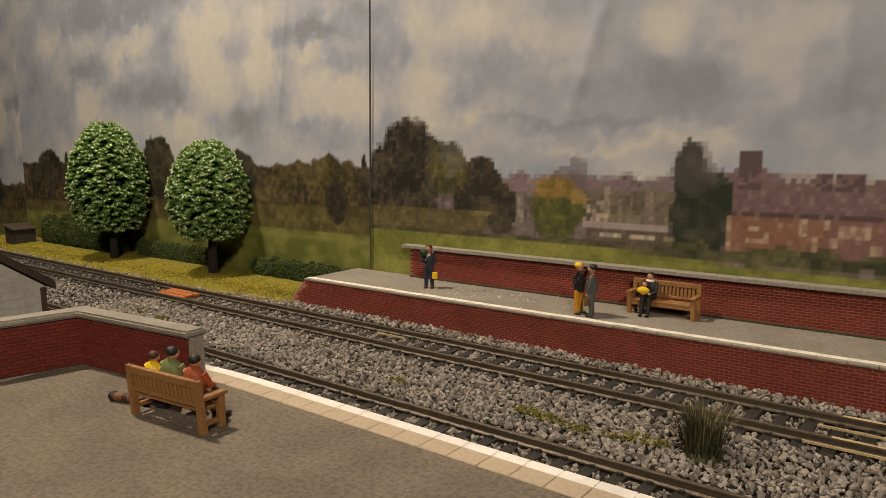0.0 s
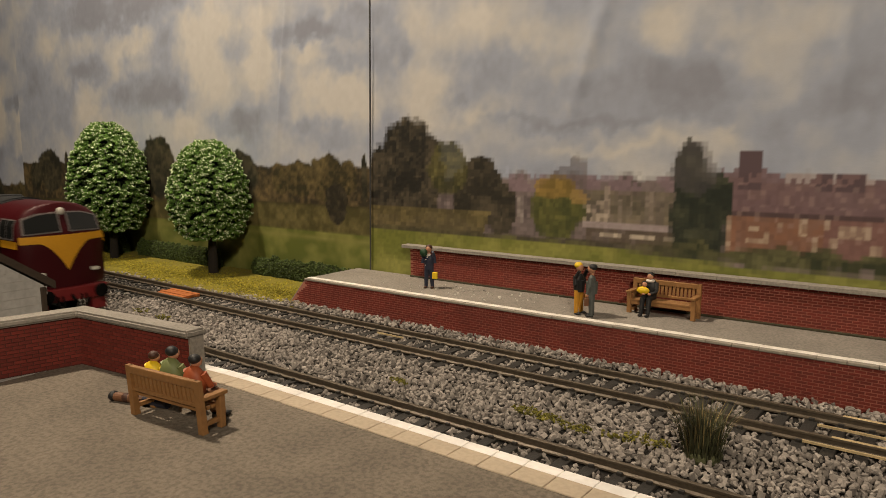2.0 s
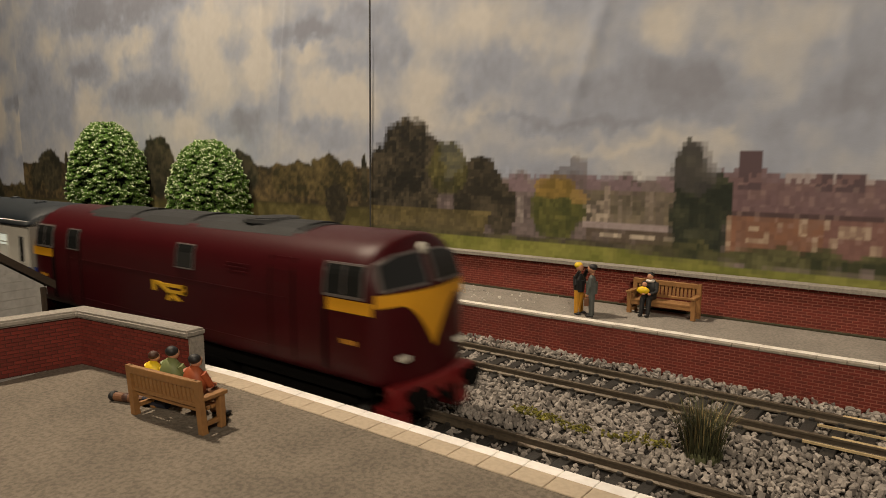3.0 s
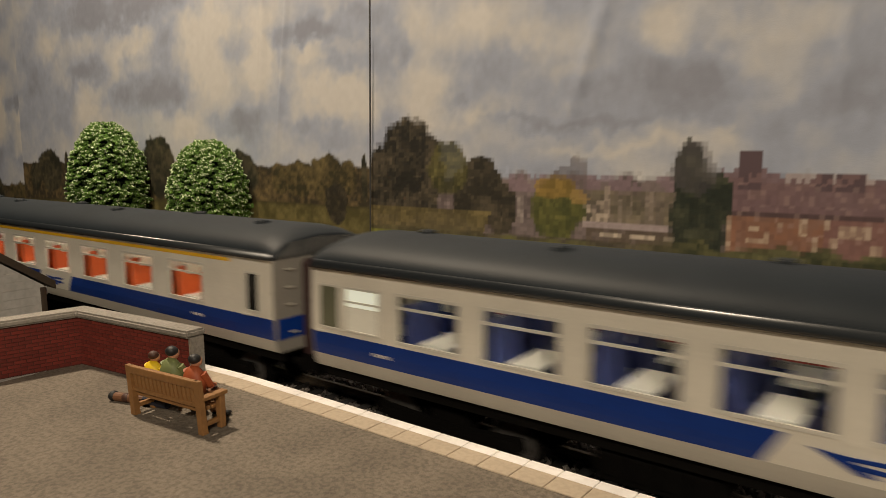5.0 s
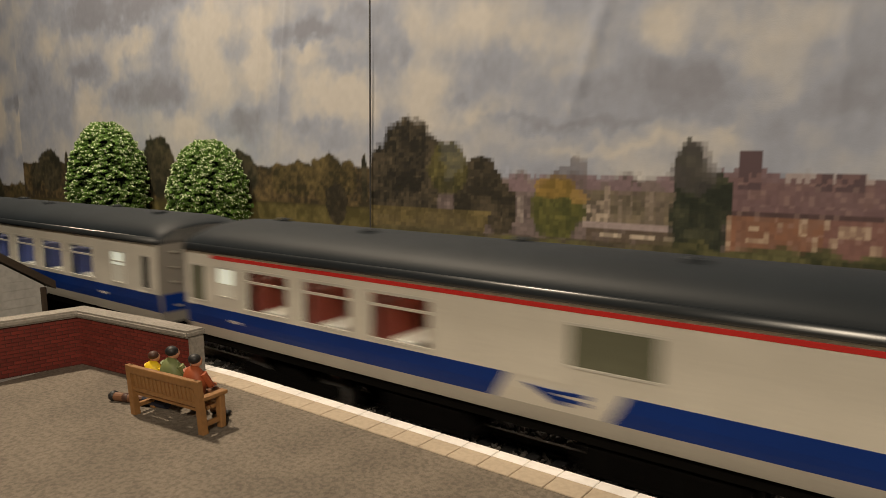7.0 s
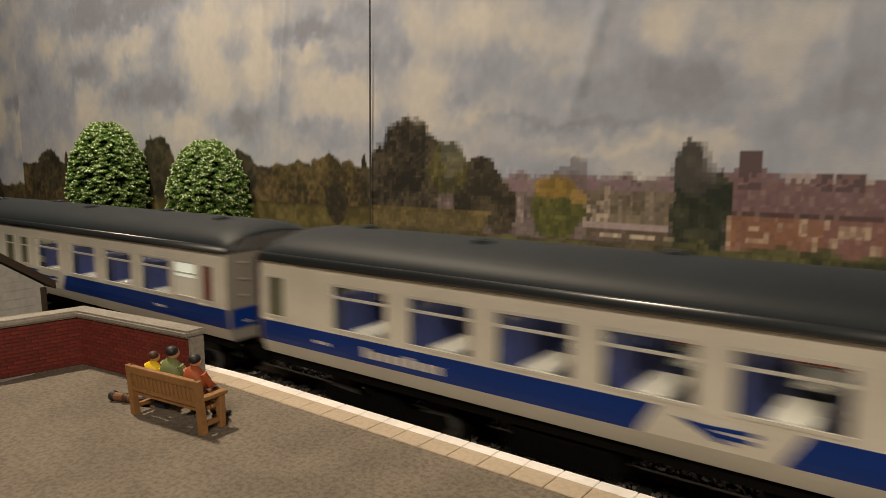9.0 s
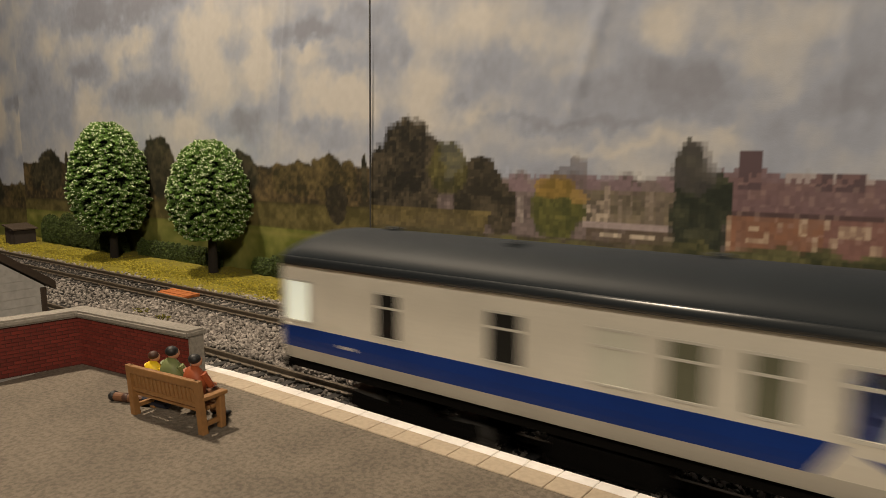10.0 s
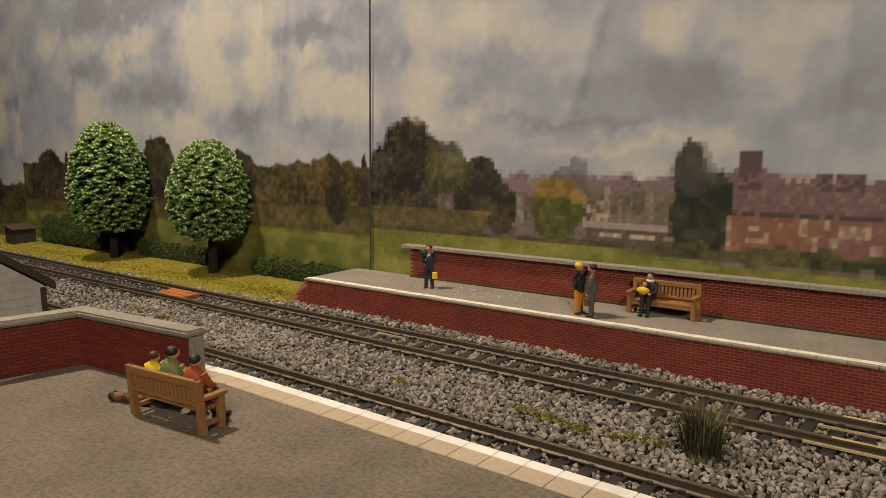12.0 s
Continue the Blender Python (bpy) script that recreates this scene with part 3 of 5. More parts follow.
def ballast():
    rng = np.random.default_rng(4)
    spots = []
    for x0, x1, y0, y1, step in ((-345, 60, 121, 226, 1.6), (-345, 60, 121, 226, 2.2), (-700, -345, 121, 226, 2.2), (60, 420, 121, 226, 3.2), (-700, -200, 100, 121, 2.6)):
        gx, gy = np.meshgrid(np.arange(x0, x1, step), np.arange(y0, y1, step))
        p = np.stack([gx.ravel(), gy.ravel()], 1)
        spots.append(p + rng.uniform(-0.62, 0.62, p.shape) * step * 0.8)
    p = np.concatenate(spots)
    on_sleepers = (abs(p[:, 1] - Y_FAR) < 15.5) | (abs(p[:, 1] - Y_NEAR) < 15.5)
    under_rail = (abs(abs(p[:, 1] - Y_FAR) - 8.6) < 1.5) | (abs(abs(p[:, 1] - Y_NEAR) - 8.6) < 1.5)
    # between the sleepers, never on them
    phase = (p[:, 0] / 7.2) % 1.0
    keep = ~under_rail & (~on_sleepers | ((phase > 0.50) & (phase < 0.96)))
    keep &= ~((p[:, 1] > 225.6) & (p[:, 0] > -272))
    keep &= ~((abs(p[:, 0] + 336) < 15) & (abs(p[:, 1] - Y_FAR) < 8))
    p, on = p[keep], on_sleepers[keep]
    size = (0.54 + 0.52 * rng.random(len(p)) ** 1.5) * np.where(on, 0.80, 1.0)
    bank = 0.7 * fractal(p[:, 0] / 22, p[:, 1] / 22, 3, 2)
    z = np.where(on, -3.0, -3.0 + bank + rng.uniform(-0.7, 0.6, len(p)))
    z += np.where((p[:, 1] > 218.0) & (p[:, 0] > -275), 0.4 + 0.6 * np.clip((-60 - p[:, 0]) / 120, 0, 1), 0)
    v, f = chips(rng, np.stack([p[:, 0], p[:, 1], z], 1), size * 0.93, PEBBLE_V, ICO_F, 0.40, 0.66)
    soup("ballast", v, f, M["stone"], "loose grey granite ballast chips between the tracks", "ballast")


def rail_profile(y):
    return [(y - 1.1, -2.6), (y + 1.1, -2.6), (y + 1.1, -2.2), (y + 0.4, -1.8), (y + 0.4, -0.9), (y + 0.62, -0.6), (y + 0.62, -0.08), (y + 0.45, 0),
            (y - 0.45, 0), (y - 0.62, -0.08), (y - 0.62, -0.6), (y - 0.4, -0.9), (y - 0.4, -1.8), (y - 1.1, -2.2)]


def track(y, label):
    t = thing("railway_track", label, "track", (0, y, 0), group="railway tracks")
    for s in (-1, 1):
        part("rail", prism(rail_profile(s * (GAUGE / 2 + 0.5)), "x", -2800, 2600), M["rail"], t, "brown weathered steel rail")
    bm = bmesh.new()
    for s in (-1, 1):                       # chairs that hold the rails
        for o in (-1.35, 1.35):
            box(bm, -0.7, 0.7, s * 8.75 + o - 0.45, s * 8.75 + o + 0.45, -2.7, -1.9, 0.12)
    box(bm, -1.65, 1.65, -15, 15, -4.2, -2.65, 0.25)
    first = part("sleeper", bm, M["sleeper"], t)
    me = first.data
    k0, k1 = -96, 20
    for k in range(k0, k1):
        ob = first if k == k0 else new("sleeper", me)
        ob.parent = t
        ob.location = (k * 7.2 * MM + 1.65 * MM, 0, 0)
        ob.rotation_euler = (0, 0, random.uniform(-0.012, 0.012))
    vs, fs, m = [], [], 0
    for k in list(range(-380, k0)) + list(range(k1, 350)):
        vs.append(CUBE_V * np.array((1.65, 15, 0.75)) + np.array((k * 7.2 + 1.65, 0, -3.4)))
        fs.append(CUBE_F + 8 * m)
        m += 1
    soup("sleeper_run", np.concatenate(vs), np.concatenate(fs), M["sleeper"], "dark sleepers further along", "", t)
    return t


def tracks():
    track(Y_NEAR, "railway track beside the grey platform, brown rails on dark sleepers")
    far = track(Y_FAR, "railway track beside the brick platform, brown rails on dark sleepers")
    for y, xa, xb in ((1.4, -32, 60), (-12.2, -33, 60), (2.6, -194, -180)):
        part("feed_wire", prism([(y - 0.3, -1.6), (y + 0.3, -1.6), (y + 0.3, -1.0), (y - 0.3, -1.0)], "x", xa, xb), M["bright"], far, "bright brass-coloured wire beside the rail")
    # gold strips paint the lamp's glint onto this stretch of the rail tops
    for s in (1, -1):
        y = s * 8.75
        part("rail_top", prism([(y - 0.5, 0.0), (y + 0.5, 0.0), (y + 0.42, 0.16), (y - 0.42, 0.16)], "x", -27, 60), M["bright"], far, "pale gold strip painting the glint on the rail top")
    # orange timber crossing between the rails
    c = thing("foot_crossing", "orange timber boards laid between the rails", "crossing", (-337, Y_FAR, 0))
    for i in range(5):
        part("board", cube(-12.5 + random.uniform(-1.5, 1), 13 + random.uniform(-1.5, 1.5), -6.4 + i * 2.6, -4.0 + i * 2.6, -2.9, -1.3 + random.uniform(-0.25, 0.2), 0.3), M["orange"], c)


# ---- brickwork ----
def brick_run(parent, x0, x1, y, z0, z1, loose, course=1.0, length=3.0, face=-1, along="x", top=None):
    """Bricks in stretcher bond on a wall that faces -y (or +x); up to 300 of them, between the x of loose, are single objects."""
    gap = 0.28
    bm = box(bmesh.new(), -(length - gap) / 2, (length - gap) / 2, -0.35, 0.35, -(course - gap) / 2, (course - gap) / 2, 0)
    one = mesh_of("brick", bm, M["brick_one"])
    vs, fs, count, single = [], [], 0, 0
    rng = random.Random(int(abs(x0) + abs(z1) * 7))
    fixed = y
    base = y if callable(y) else (lambda q: fixed)
    k = 0
    z = z0 + course / 2
    while z < z1 + 0.01:
        x = x0 + (length / 2 if k % 2 == 0 else 0)
        while x <= x1 + 0.01:
            w = length
            ok = (x + w / 2 <= x1 + 0.2) and (top is None or z < top(x) - 0.3)
            if ok and x - w / 2 >= x0 - 0.2:
                dy, y = rng.uniform(-0.06, 0.06), base(x)
                if loose[0] <= x <= loose[1] and single < 300:
                    ob = new("brick", one)
                    ob.parent = parent
                    if along == "x":
                        ob.location = (x * MM, (y + dy) * MM, z * MM)
                    else:
                        ob.location = ((y + dy) * MM, x * MM, z * MM)
                        ob.rotation_euler = (0, 0, radians(90))
                    single += 1
                else:
                    p = CUBE_V * np.array(((length - gap) / 2, 0.35, (course - gap) / 2)) + np.array((x, y + dy, z))
                    if along != "x":
                        p = p[:, [1, 0, 2]]
                    vs.append(p)
                    fs.append(CUBE_F + 8 * count)
                    count += 1
            x += length
        z += course
        k += 1
    if count:
        soup("brickwork", np.concatenate(vs), np.concatenate(fs), M["brick"], "courses of small red bricks", "", parent)


# ---- platforms ----
def far_edge(x):
    """The brick platform's face: almost straight, a shade further back at one end."""
    return 226.4 + 0.5 * math.tanh((x + 110) / 60.0)


def far_platform():
    t = thing("far_platform", "red brick railway platform with a white edge and grey top", "platform")
    y1, xl, xr = 261.8, -261, 560
    prof = [(xl - 12.5, -4), (xl, Z_PLAT - 1.6), (xr, Z_PLAT - 1.6), (xr, -4)]
    xs = [xl - 12.5, xl] + [xl + 12 * i for i in range(1, 30)] + [xr]
    for name, inset, za, zb, m, lab in (("core", -0.2, -4, Z_PLAT - 0.9, "mortar", "brick-red platform wall with mortar joints"),
                                        ("surface", 5.05, Z_PLAT - 0.9, Z_PLAT, "tarmac_far", "grey gritty platform surface")):
        use = xs if name == "core" else [xl + 0.5] + xs[2:]
        bm = prism([(x, far_edge(x) + inset) for x in use] + [(use[-1], y1), (use[0], y1)], "z", za, zb)
        if name == "core":
            for v in bm.verts:
                if v.co.x < xl - 1 and v.co.z > 0:
                    v.co.z = -3.9
        part(name, bm, M[m], t, lab)
    bm = bmesh.new()                                  # sloping end
    prism([(xl - 13.6, -4), (xl + 0.4, Z_PLAT - 0.2), (xl + 0.4, Z_PLAT - 1.7), (xl - 12.4, -4)], "y", far_edge(xl) - 0.2, y1, bm)
    part("ramp", bm, M["coping"], t, "worn grey ramp coping")
    x = xl
    slab = mesh_of("edge_slab", box(bmesh.new(), 0.05, 7.95, -0.6, 5.0, Z_PLAT - 0.85, Z_PLAT + 0.1, 0.2), M["lip"])
    line = mesh_of("white_line", box(bmesh.new(), 0.0, 8.0, 1.3, 4.1, Z_PLAT - 0.1, Z_PLAT + 0.18, 0.06), M["far_edge"])
    while x < 60:
        ob = new("edge_slab", slab)
        ob.parent = t
        ob.location = (x * MM, (far_edge(x) + random.uniform(-0.12, 0.12)) * MM, random.uniform(-0.05, 0.05) * MM)
        ob.rotation_euler = (0, 0, math.atan2(far_edge(x + 8) - far_edge(x), 8))
        stripe = new("white_line", line)
        stripe.parent = ob
        x += 8.0
    part("edge_run", cube(x, xr, far_edge(xr) - 0.8, far_edge(xr) + 5.0, Z_PLAT - 1.1, Z_PLAT + 0.1, 0.15), M["lip"], t)
    brick_run(t, xl - 12, 60, far_edge, -3.9, Z_PLAT - 0.9, (-66, -2), top=lambda x: Z_PLAT - 0.6 if x > xl + 2 else Z_PLAT - 1.2 - (xl + 2 - x) * 1.0)
    # back wall
    w = thing("platform_wall", "low red brick wall with stone coping along the platform", "wall")
    wl = -221.5
    part("core", cube(wl, xr, 259.0, 261.9, Z_PLAT, 25.2), M["mortar"], w, "mortar joints")
    brick_run(w, wl, 60, 259.2, Z_PLAT + 0.1, 25.1, (-80, -14))
    brick_run(w, 259.2, 261.9, wl - 0.05, Z_PLAT + 0.1, 25.1, (0, 0), along="y")
    me, x = None, wl - 4.0
    while x < 60:
        if me is None:
            first = part("coping_stone", box(bmesh.new(), 0.04, 14.96, 256.9, 262.1, 25.2, 26.7, 0.15), M["coping"], w, "pale grey coping stone")
            me = first.data
            first.location = (x * MM, 0, 0)
        else:
            ob = new("coping_stone", me)
            ob.parent = w
            ob.location = (x * MM, random.uniform(-0.12, 0.12) * MM, random.uniform(-0.03, 0.03) * MM)
        x += 15.0
    part("coping_run", cube(x, xr, 257, 262.1, 25.2, 26.7, 0.25), M["coping"], w)
    part("skirting", cube(wl, xr, 258.2, 259.0, Z_PLAT, Z_PLAT + 0.8, 0.2), M["wall_foot"], w, "dark olive line along the wall foot")


def edge_y(x):
    """The near platform's edge draws in a little towards its end."""
    return 115.9 - 1.4 * max(0.0, (-150 - x) / 28.0) ** 2


def near_platform():
    t = thing("near_platform", "grey gritty railway platform with cream and white edge slabs", "platform")
    bm = bmesh.new()
    xs = [-420 + i * 10 for i in range(24)] + [-180 + i * 4 for i in range(10)] + [-135 + i * 20 for i in range(40)]
    def outline(inset, za, zb, lo=-212):
        b = bmesh.new()
        px_ = [x for x in xs if x >= lo]
        pts = [(x, edge_y(max(x, -183)) - inset) for x in px_]
        pts = pts + [(px_[-1], -300), (px_[0], -300)]
        return prism(pts, "z", za, zb, b)
    part("edge_run", cube(130, 600, 107.7, 116.2, Z_PLAT - 1.2, Z_PLAT + 0.25, 0.1), M["tile"], t)
    part("body", outline(0.8, -5.9, Z_PLAT - 1.2), M["mortar"], t, "platform side wall")
    b = outline(8.1, Z_PLAT - 1.2, Z_PLAT)
    part("surface", b, M["tarmac"], t, "grey-brown gritty platform surface")
    x = -181.0
    while x < 130:                                   # edge slabs: cream with a white nosing
        w = 7.5
        a, c = x + 0.1, x + w - 0.1
        for name, i0, i1, m, z in (("edge_slab", 8.2, 2.76, M["tile"], Z_PLAT + 0.25), ("nosing", 2.72, -0.3, M["white"], Z_PLAT + 0.30)):
            bm = bmesh.new()
            cut = 1.1 if name == "edge_slab" else 0.3
            prism([(a, edge_y(a) - i0), (c, edge_y(c) - i0), (c + cut * 0, edge_y(c) - i1), (a, edge_y(a) - i1)], "z", Z_PLAT - 1.2, z, bm)
            bmesh.ops.bevel(bm, geom=bm.edges[:], offset=0.1, segments=1, affect="EDGES")
            part(name, bm, m, t)
        x += w
    # corner wall that ends the platform
    w = thing("corner_wall", "low red brick wall with shade-darkened joints and a rounded stone coping", "wall")
    a, c, e = Vector((-244, -80, 0)), Vector((-208.5, 94, 0)), Vector((-160.6, 99.6, 0))
    zt = 25.4
    def leg(p, q, depth):
        u = (q - p).normalized()
        n = Vector((-u.y, u.x, 0))
        return u, n, [(v.x, v.y) for v in (p - n * 0.2, q - n * 0.2, q + n * depth, p + n * depth)]
    brick = mesh_of("brick", box(bmesh.new(), -1.45, 1.45, -0.35, 0.35, -0.42, 0.42), M["brick_one"])
    half = mesh_of("brick_half", box(bmesh.new(), -0.68, 0.68, -0.35, 0.35, -0.42, 0.42), M["brick_one"])
    for p, q, start in ((a, c, 149), (c, e, 0.2)):
        u, n, pts = leg(p, q, 3.2)
        # joints coloured dark to put this wall's shade in
        part("core", prism(pts, "z", Z_PLAT, zt), M["mortar_shaded"], w, "mortar joints darkened for the shade on this wall")
        ln = (q - p).length
        n_bricks = round((ln - start) / 3.1)
        step = (ln - start) / n_bricks
        for k in range(13):
            row = [(start + (i + 0.5) * step, brick) for i in range(n_bricks)] if k % 2 == 0 else \
                [(start + step * 0.25, half)] + [(start + (i + 1) * step, brick) for i in range(n_bricks - 1)] + [(ln - step * 0.25, half)]
            for d, mesh in row:
                ob = new("brick", mesh)
                ob.parent = w
                v = p + u * d + n * random.uniform(-0.05, 0.05)
                ob.location = Vector((v.x, v.y, Z_PLAT + 0.75 + k * 1.06)) * MM
                ob.rotation_euler = (0, 0, math.atan2(u.y, u.x))
    bm = prism([(a.x - 5, a.y), (a.x + 1.4, a.y), (c.x + 1.2, c.y - 1.4), (e.x + 1.0, e.y - 1.6), (e.x + 1.0, e.y + 4.4), (c.x - 4.4, c.y + 4.2)], "z", zt, zt + 2.0)
    bmesh.ops.bevel(bm, geom=bm.edges[:], offset=0.55, segments=2, affect="EDGES")
    part("coping", bm, M["coping"], w, "rounded pale stone coping")
    part("end_pier", prism([(e.x - 0.1, e.y - 0.3), (e.x + 0.8, e.y - 0.2), (e.x + 0.8, e.y + 3.6), (e.x - 0.1, e.y + 3.4)], "z", Z_PLAT, zt), M["coping"], w, "grey rendered wall end")


# ---- green things ----
def grass_bank():
    rng = np.random.default_rng(9)
    t = thing("grass_bank", "yellow-green scatter grass bank beside the track", "grass", kind="stuff")
    bm = bmesh.new()
    xs = np.linspace(-690, -262, 90)
    front = 219.5 + 3.0 * (fractal(xs / 25, xs * 0, 21, 2) - 0.5)
    rows = []
    for k, (f0, z) in enumerate(((0.0, -3.6), (0.06, -2.2), (0.4, -0.6), (0.7, 0.0), (1.0, 0.4))):
        rows.append([bm.verts.new((x, y + (262 - y) * f0, z + 0.8 * random.random() * (k > 0))) for x, y in zip(xs, front)])
    for a, b in zip(rows, rows[1:]):
        for i in range(len(xs) - 1):
            bm.faces.new((a[i], a[i + 1], b[i + 1], b[i]))
    part("turf", bm, M["grass"], t, smooth=True)
    n = 20000
    x = rng.uniform(-690, -264, n)
    y = 221 + 41 * rng.random(n) ** 0.9
    z = -2.4 + np.clip((y - 221) / 12, 0, 1) * 2.4
    v, f = chips(rng, np.stack([x, y, z], 1), rng.uniform(0.15, 0.5, n), CUBE_V, CUBE_F, 0.4)
    soup("scatter", v, f, M["grass"], "clumps of yellow-green scatter", "", t)


def hedge(name, label, x0, x1, y0, y1, h, n, seed, tall=0.0):
    rng = np.random.default_rng(seed)
    t = thing(name, label, "hedge", ((x0 + x1) / 2, (y0 + y1) / 2, 0), group="hedges behind the track")
    cx, cy = (x0 + x1) / 2, (y0 + y1) / 2
    half, lumps = (y1 - y0) / 2, max(4, int((x1 - x0) / (0.62 * h)))
    core, places = bmesh.new(), []
    for i in range(lumps):
        lx = (x0 - cx) + (i + 0.5) * (x1 - x0) / lumps + rng.uniform(-1, 1)
        lh = h * (1 + tall * rng.uniform(-0.35, 0.25))
        rx_, rz = h * rng.uniform(0.48, 0.62), lh * 0.56
        blob(core, (lx, 0.3, lh - rz), rx_ * 0.88, half * 0.9, rz * 0.9, 2, 0, 0.35)
        box(core, lx - rx_ * 0.8, lx + rx_ * 0.8, -half * 0.7, half * 0.8, -0.6, max(0.8, lh - rz), 0.4)
        d = rng.normal(size=(n // lumps, 3))
        d /= np.linalg.norm(d, axis=1)[:, None]
        d[:, 1] = -abs(d[:, 1]) * np.where(rng.random(len(d)) < 0.85, 1, -1)
        p = d * np.array((rx_, half, rz)) * rng.uniform(0.88, 1.06, (len(d), 1)) + np.array((lx, 0.0, lh - rz))
        p[:, 2] = np.where(p[:, 2] < 0, rng.uniform(-0.3, 2.5, len(d)), p[:, 2])
        places.append(p)
    part("core", core, M["hedge"], t)
    p = np.concatenate(places)
    v, f = chips(rng, p, rng.uniform(0.30, 0.80, len(p)), rough=0.45)
    soup("leaves", v, f, M["hedge"], "dark green foam foliage", "", t)
    return t


def tree(label, x, y, z, height, crown_base, rx, seed):
    """A model tree: a dark trunk, limbs, and an egg-shaped crown of many small clusters with pale tips."""
    rng = np.random.default_rng(seed)
    t = thing("tree", label, "tree", (x, y, z), group="model trees")
    bm = bmesh.new()
    rod(bm, (0, 0, -1.5), (0.4, 0.2, crown_base + 6), 3.0, 2.1, 12)
    for k in range(7):
        a = k * 0.9
        rod(bm, (0, 0, -1.5), (5.5 * math.cos(a), 5.5 * math.sin(a), -0.5), 1.8, 0.5, 6)
    part("trunk", bm, M["bark"], t, "dark brown trunk with spreading roots")
    for k in range(9):
        a, h = k * 2.4, crown_base + 4 + k * (height - crown_base) / 14
        bm = bmesh.new()
        rod(bm, (0, 0, h - 8), (rx * 0.7 * math.cos(a), rx * 0.7 * math.sin(a), h + 8), 1.2, 0.3, 6)
        part("limb", bm, M["bark"], t)
    h = height - crown_base

    def outline(q):
        """Egg outline by height, widest a third of the way up and drawn in below."""
        low = 0.62 + 0.38 * np.sin(np.clip(q / 0.36, 0, 1) * math.pi / 2)
        return np.where(q < 0.36, low, np.sqrt(np.clip(1 - (np.clip(q - 0.36, 0, 1) / 0.655) ** 1.9, 0, 1)))
    n = 2600                            # inner foliage, its darker green painting the shade between sprays
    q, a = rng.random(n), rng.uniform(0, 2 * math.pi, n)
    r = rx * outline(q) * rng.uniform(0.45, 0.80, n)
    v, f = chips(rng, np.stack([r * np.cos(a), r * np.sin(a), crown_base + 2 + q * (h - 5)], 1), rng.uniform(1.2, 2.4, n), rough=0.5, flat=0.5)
    soup("inner_crown", v, f, M["leaf_shade"], "inner foliage coloured dark as shade between sprays", "", t)
    m = 1000                            # drooping sprays in loose tiers, fans of small leaves, tips paled as highlights
    k = np.arange(m)
    q = np.clip((k + 0.5) / m + rng.uniform(-0.012, 0.012, m), 0.0, 0.995)
    q = q ** 0.92
    a = k * 2.39996 + rng.uniform(-0.25, 0.25, m)
    lump = 0.86 + 0.26 * fractal(a * 2.2 + seed, q * 9, seed, 2)
    r = rx * outline(q) * lump * rng.uniform(0.90, 1.03, m)
    base = np.stack([r * np.cos(a), r * np.sin(a), crown_base + q * h], 1)
    out = np.stack([np.cos(a), np.sin(a), np.zeros(m)], 1)
    side = np.stack([-np.sin(a), np.cos(a), np.zeros(m)], 1)
    rise = np.clip((q - 0.80) / 0.20, 0, 1)[:, None, None]
    for name, per, lo, hi, size, mt, lab in (("crown", 17, -2.6, 1.5, (0.55, 1.0), "leaf", "green drooping leaf sprays"), ("flock", 4, 0.9, 2.0, (0.30, 0.58), "leaf_highlight", "flock leaf tips coloured pale as highlights")):
        u, w = rng.uniform(lo, hi, (m, per, 1)), rng.uniform(-1, 1, (m, per, 1))
        fan = 2.1 - 0.45 * np.maximum(u, 0)
        p = base[:, None] + out[:, None] * u * (1 - 0.55 * rise) + side[:, None] * w * fan
        p[..., 2:] += 0.45 * rng.uniform(-1, 1, (m, per, 1)) - 0.16 * (np.clip(u, -1, 3) + 1) ** 1.6 * (1 - rise) - 0.30 * w ** 2 + (0.55 if name == "flock" else 0.0)
        p = p.reshape(-1, 3)
        v, f = chips(rng, p, rng.uniform(*size, len(p)), CUBE_V * 0.8, CUBE_F, 0.35, 0.42)
        soup(name, v, f, M[mt], lab, "", t)
    return t


def grass_tuft():
    rng = random.Random(5)
    t = thing("grass_tuft", "dark green tuft of long static grass in the ballast", "grass tuft", (-51, 168.5, -2.2))
    for name, count, material, lab in (("long_grass", 380, "blade", "dark green upright fibres"), ("dry_grass", 90, "straw", "pale straw-coloured fibres")):
        bm = bmesh.new()
        for _ in range(count):
            a, r = rng.uniform(0, 6.28), rng.random() ** 0.7 * 4.4
            lean, h = rng.uniform(0.1, 1.15) * (0.3 + r / 4.4), rng.uniform(6.5, 15.5)
            b = Vector((r * math.cos(a), r * math.sin(a), 0))
            e = a + rng.uniform(-.9, .9)
            d = Vector((math.cos(e), math.sin(e), 0))
            w = Vector((-d.y, d.x, 0)) * 0.13
            p1 = b + d * (lean * h * 0.25) + Vector((0, 0, h * 0.6))
            p2 = b + d * (lean * h * 0.62) + Vector((0, 0, h * 0.97))
            vs = [bm.verts.new(q) for q in (b - w, b + w, p1 + w * 0.8, p1 - w * 0.8, p2)]
            bm.faces.new(vs[:4])
            bm.faces.new((vs[3], vs[2], vs[4]))
        tagged(part(name, bm, M[material], t), lab, kind="stuff")
    bm = bmesh.new()
    blob(bm, (0, 0, 0.2), 4.4, 4.2, 2.2, 2, 0, 0.5)
    part("root_clump", bm, M["blade"], t)


